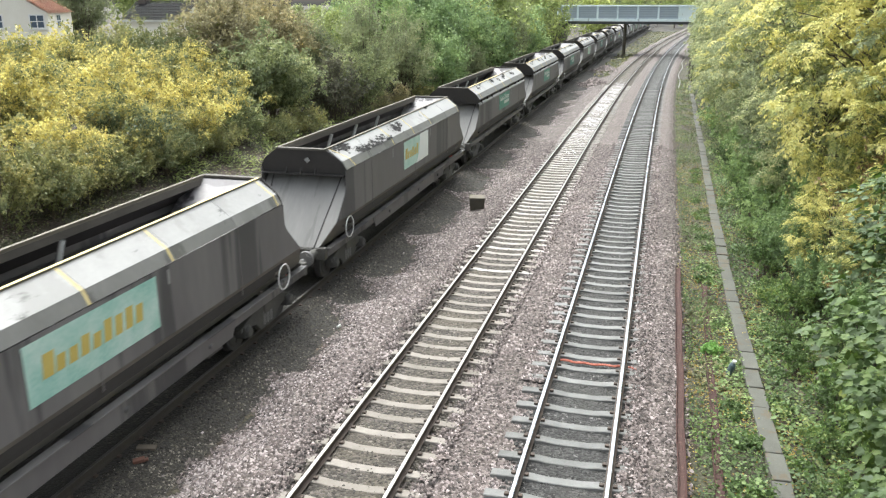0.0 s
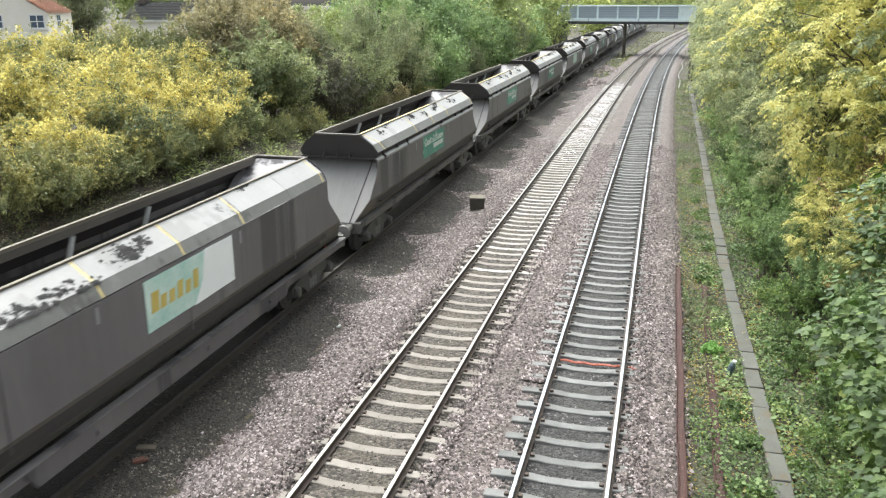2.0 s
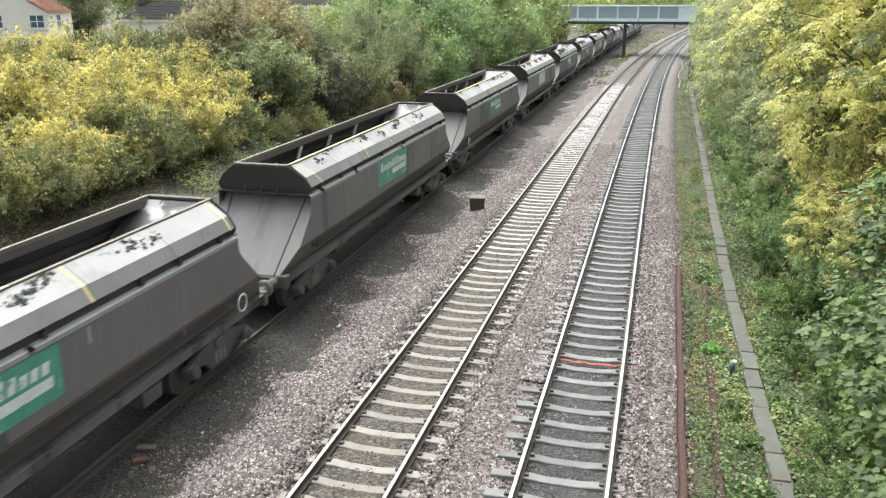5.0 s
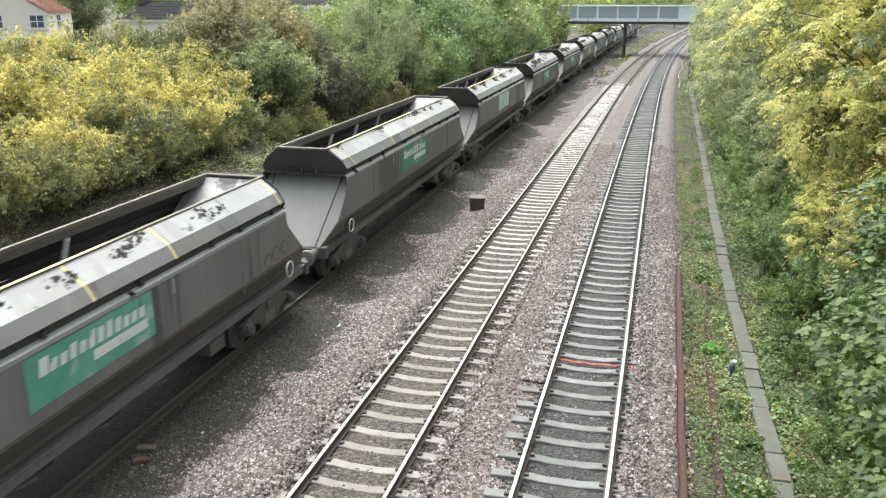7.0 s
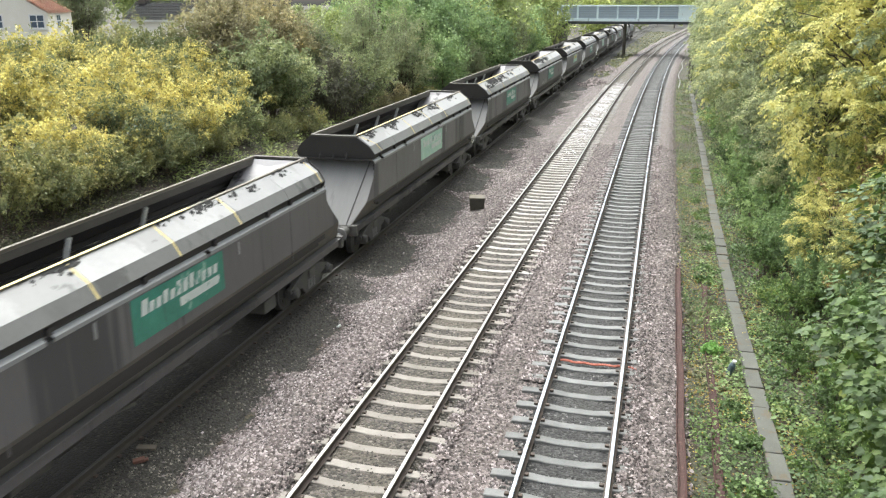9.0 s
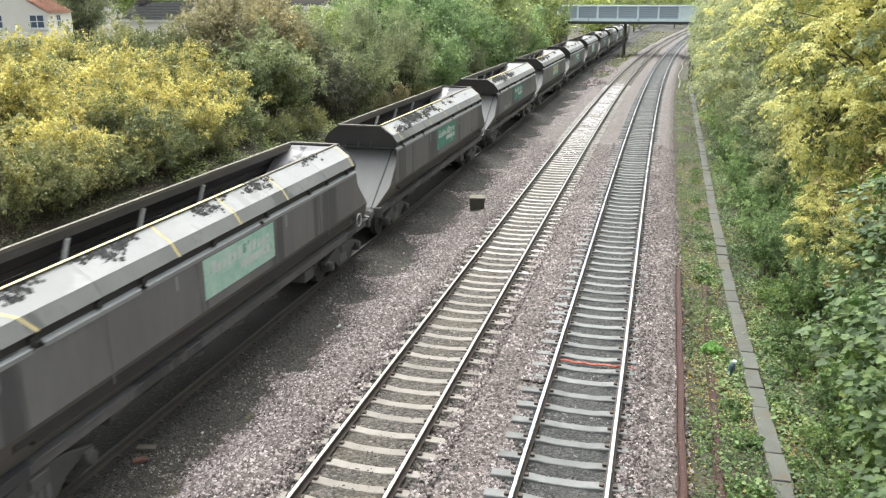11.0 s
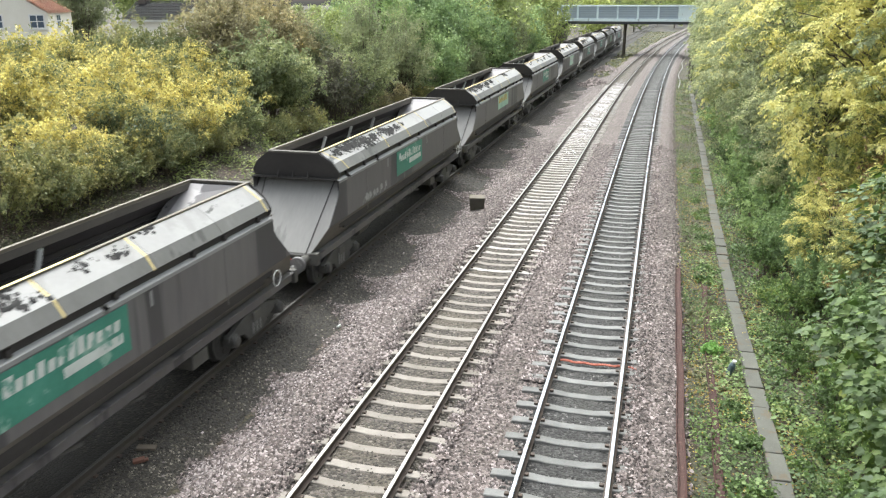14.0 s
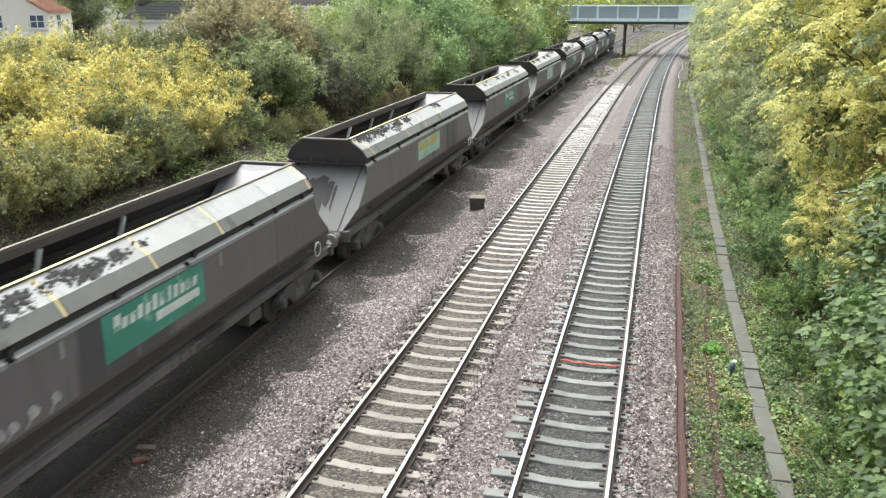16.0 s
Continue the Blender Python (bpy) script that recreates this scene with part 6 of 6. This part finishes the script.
litter("bank_dock", "broad weed leaves along the trough", L_BLUEGREEN, 9000, lambda y: trough_x(y) + 0.2, lambda y: trough_x(y) + 2.6, 9, 45, 0.10, 0.35, 1.8, off_trough, True, seed=39, bare=-0.9)
litter("fallen_leaves", "scattered yellow fallen leaves", L_FALLEN, 22000, lambda y: bend(y) + 0.9, lambda y: trough_x(y) + 2.2, 10, 45, 0.052, 0.10, 1.6, seed=35, category="leaves")
litter("bank_grass", "rough grass and weeds beside the goods line", L_WEEDY, 36000, lambda y: -23.5 + 0 * y, lambda y: -16.3 + 0.6 * np.sin(y * 0.5), 14, 70, 0.11, 0.3, 1.3, seed=36, bare=-0.3)
litter("bank_ivy", "green weeds at the foot of the shrubs", L_GREEN, 16000, lambda y: -22.5 + 0 * y, lambda y: -18.4 + 0 * y, 30, 75, 0.14, 0.5, 1.2, seed=37)
litter("far_verge", "dull grass between the far tracks", L_WEEDY, 6000, lambda y: train_x(y) + 2.2, lambda y: bend(y) - 6.6, 95, 260, 0.35, 0.25, 1.0, seed=38)


# ---------------------------------------------------------------- lineside things
def build_trough():
    t = thing("cable_trough", "concrete cable trough with slab lids along the verge", "cable trough")
    ys = np.arange(-4, 96, 2.0)
    zs = ground_z(trough_x(ys), ys)
    part("channel", Shape().sweep([(-0.16, -0.25), (-0.16, 0.02), (0.16, 0.02), (0.16, -0.25)], [(float(trough_x(y)), float(y), float(z) + 0.03) for y, z in zip(ys, zs)]), M_CONCRETE, t)
    me = Shape().box(-0.17, 0.17, -0.456, 0.456, 0.0, 0.06).mesh("lid", M_LID, 0.012)
    for k in range(105):
        y = -3.5 + k * 0.92
        x = float(trough_x(y))
        slope = math.degrees(math.atan((float(trough_x(y + 0.5)) - float(trough_x(y - 0.5)))))
        part("lid", me, None, t, m=pose(x + random.uniform(-.012, .012), y, float(ground_z(x, y)) + 0.052 + random.uniform(-.004, .004), random.uniform(-.4, .4), random.uniform(-1.0, 1.0), -slope + random.uniform(-.5, .5)))
    return t


build_trough()


def lying_rail(x0, y0, x1, y1, label, rise):
    """An old rail tipped on its side, its top edge at the given height over the ground."""
    n = 30
    line = [(x0 + (x1 - x0) * i / n + 0.012 * math.sin(i * 0.9), y0 + (y1 - y0) * i / n, float(ground_z(x0 + (x1 - x0) * i / n, y0 + (y1 - y0) * i / n)) + rise) for i in range(n + 1)]
    t = thing("discarded_rail", label, "rail", group="old rails")
    part("rail_foot", Shape().sweep([(-0.09, -0.14), (-0.09, 0.0), (-0.075, 0.0), (-0.06, -0.055), (-0.06, -0.14)], line), M_RUST, t, "rusty foot of the tipped rail")
    part("rail_web", Shape().sweep([(-0.062, -0.08), (-0.062, -0.058), (0.032, -0.058), (0.032, -0.08)], line), M_RUSTPALE, t, "scaly web of the tipped rail")
    part("rail_head", Shape().sweep([(0.03, -0.105), (0.03, -0.035), (0.04, -0.03), (0.066, -0.033), (0.07, -0.045), (0.07, -0.105)], line), M_RUST, t, "rusty head of the tipped rail")
    return t


lying_rail(0.80, 8.0, 0.86, 25.2, "rusty old rail tipped on its side along the ballast", 0.15)
lying_rail(1.40, 8.0, 1.60, 24.0, "rusty old rail sunk in the weeds of the verge", 0.11)


def concrete_box(x, y, z, turn, size, label):
    t = thing("concrete_block", label, "concrete block", pose(x, y, z, 0, 0, turn))
    a, h = size
    s = Shape().add([(-a * .42, -a * .42, 0), (a * .42, -a * .42, 0), (a * .42, a * .42, 0), (-a * .42, a * .42, 0), (-a * .5, -a * .5, h), (a * .5, -a * .5, h), (a * .5, a * .5, h), (-a * .5, a * .5, h)],
                    [(3, 2, 1, 0), (4, 5, 6, 7), (0, 1, 5, 4), (1, 2, 6, 5), (2, 3, 7, 6), (3, 0, 4, 7)])
    # dark sides under a paler top: the daylight is painted into both tones
    part("block_body", s, M_BLOCKSHADE, t, bevel=0.02)
    part("block_top", Shape().box(-a * .5, a * .5, -a * .5, a * .5, h, h + 0.04), M_CONCRETE, t, "mossy top in a paler, lit tone", bevel=0.01)
    return t


concrete_box(-6.85, 30.9, float(ground_z(-6.85, 30.9)) - 0.03, 12, (0.62, 0.50), "mossy concrete block standing on the ballast")
concrete_box(-16.4, 17.8, -0.5, 20, (0.68, 0.42), "squat concrete block beside the goods line")


def build_cable():
    y = 12.255 + 0.6572 * 7.4
    t = thing("orange_cable", "orange cable laid across the track over a sleeper", "cable")
    s = Shape()
    n = 24
    for off in (0, 0.05):
        pts = [(-1.14 - 0.66 + 1.32 * i / n, y - 0.06 + off + 0.02 * math.sin(i * 0.8), -0.13 - 0.025 * math.sin(math.pi * i / n)) for i in range(n + 1)]
        for a, b in zip(pts, pts[1:]):
            s.tube(a, b, 0.016, n=6, caps=False)
    part("cable_run", s, M_CABLE, t, smooth=True)
    s = Shape()
    pts = [(-0.30 + 0.03 * i, y + 0.02 * math.sin(i), -0.15 - 0.004 * i) for i in range(12)]
    for a, b in zip(pts, pts[1:]):
        s.tube(a, b, 0.014, n=6, caps=False)
    part("cable_tail", s, M_CABLE, t, smooth=True)


build_cable()


def build_bottle(x, y):
    z = float(ground_z(x, y))
    t = thing("plastic_bottle", "dark blue plastic bottle with a white cap in the weeds", "bottle", pose(x, y, z + 0.19, 14, 10, 20))
    s = Shape().tube((0, 0, -0.20), (0, 0, 0.10), 0.075, 0.07, 12).tube((0, 0, 0.10), (0, 0, 0.17), 0.07, 0.03, 12)
    part("bottle_body", s, M_BLUE, t)
    part("cap", Shape().tube((0, 0, 0.165), (0, 0, 0.21), 0.045, 0.045, 10), M_WHITE, t)


build_bottle(1.95, 17.9)


def build_loop():
    """A pale looping cable beside the far track."""
    t = thing("lineside_cable", "pale cable looping down beside the track", "cable")
    s = Shape()
    pts = []
    for i in range(25):
        y = 85 + i * 1.9
        pts.append((float(bend(y)) + 1.15 + 0.14 * math.sin(i * 0.55), y, float(ground_z(float(bend(y)) + 1.2, y)) + 0.1))
    for a, b in zip(pts, pts[1:]):
        s.tube(a, b, 0.05, n=6, caps=False)
    part("cable_run", s, M_STRIP, t, smooth=True)


build_loop()


def stone_heap(x, y, r, h):
    """A cone of loose stone."""
    n = 1500
    rng = np.random.default_rng(int(y))
    q = rng.normal(0, 0.45 * r, (n, 2))
    d = np.hypot(q[:, 0], q[:, 1])
    ob = stones("stone_heap", M_STONES, n, lambda yy: x + q[:, 0], lambda yy: x + q[:, 0], y, y, 0.10, "heap of pale stone dropped beside the track", 0.0)
    me = ob.data
    co = np.zeros(len(me.vertices) * 3, np.float32)
    me.vertices.foreach_get("co", co)
    co = co.reshape(-1, 5, 3)
    co[:, :, 1] += (q[:, 1] * 2.2)[:, None]
    co[:, :, 2] += (h * np.exp(-(d / r) ** 2 * 2))[:, None]
    me.vertices.foreach_set("co", co.ravel())
    me.update()


stone_heap(-7.1, 86.0, 1.2, 0.7)
stone_heap(-7.1, 104.0, 1.3, 0.8)


def small_litter(name, label, category, x, y, shape, mat, turn):
    t = thing(name, label, category, pose(x, y, float(ground_z(x, y)) + 0.02, random.uniform(-6, 6), random.uniform(-6, 6), turn))
    part(name + "_body", shape, mat, t, bevel=0.006)
    return t


small_litter("wood_offcut", "flat weathered wood offcut on the dark cess", "wood", -8.62, 11.3, Shape().box(-0.17, 0.17, -0.07, 0.07, 0.0, 0.05), M_WOODBIT, 20)
small_litter("brick_fragment", "broken sooty red brick on the dark cess", "brick", -8.5, 10.9, Shape().box(-0.10, 0.10, -0.06, 0.06, 0.0, 0.06).box(0.07, 0.16, -0.05, 0.03, 0.0, 0.04), M_BRICKBIT, 35)
small_litter("paper_cup", "crushed white paper cup on the ballast shoulder", "litter", -7.65, 18.2, Shape().tube((-0.06, 0, 0.04), (0.06, 0.02, 0.045), 0.032, 0.042, 10), M_WHITE, 60)

# low weed clumps scattered over the verge
clump = plant("verge_weed", "low green weed clump on the verge", "plant", 43, 0.22, 0.7, 0.0, 12, 22, 0.075, L_VERGE, 0.006, 0.13, broad=True, group="verge weeds")
for i in range(64):
    y = 11.0 + 32.0 * random.random() ** 1.5
    x = float(trough_x(y)) + (random.uniform(-0.75, -0.28) if i % 3 else random.uniform(0.3, 0.9))
    place(clump, x, y, i * 47.0, random.uniform(0.4, 0.95), 0.02, first=i == 0)

# one clump of fresh green weed by the rusty rod
weed = plant("green_weed", "fresh green leafy weed by the old rail", "plant", 41, 0.45, 0.7, 0.0, 14, 50, 0.12, L_WEED, 0.01, 0.16, broad=True)
place(weed, 1.63, 19.05, first=True, sink=0.02, scale=0.58)


# ---------------------------------------------------------------- movement of the train
def run(t):
    """Metres run by the train since the start."""
    return 7.759 * t + 0.00608 * ((t - 8) ** 2 - 64)


SLACK = {1: 0.08, 2: 0.20, 3: 0.06, 4: 0.08, 6: -0.12}


def motions():
    times = [i * 0.5 for i in range(33)]
    for k, w in wagons.items():
        rows = []
        for t in times:
            y = 28.2 + 18.0 * (k - 1) + SLACK.get(k, 0.0) - run(t)
            a, b = float(train_x(y - 6.35)), float(train_x(y + 6.35))
            rows.append((t, pose((a + b) / 2, y, 0, 0, 0, -math.degrees(math.atan2(b - a, 12.7)))))
        walk(w, rows)
    wheel_times = [i / 15 for i in range(241)]
    for k, w in wagons.items():
        for b in w.children:
            for o in b.children:
                if o.name.startswith("wheelset"):
                    y, z = o.location.y, o.location.z
                    walk(o, [(t, pose(0, y, z) @ Matrix.Rotation(run(t) / 0.44, 4, "X")) for t in wheel_times])


motions()
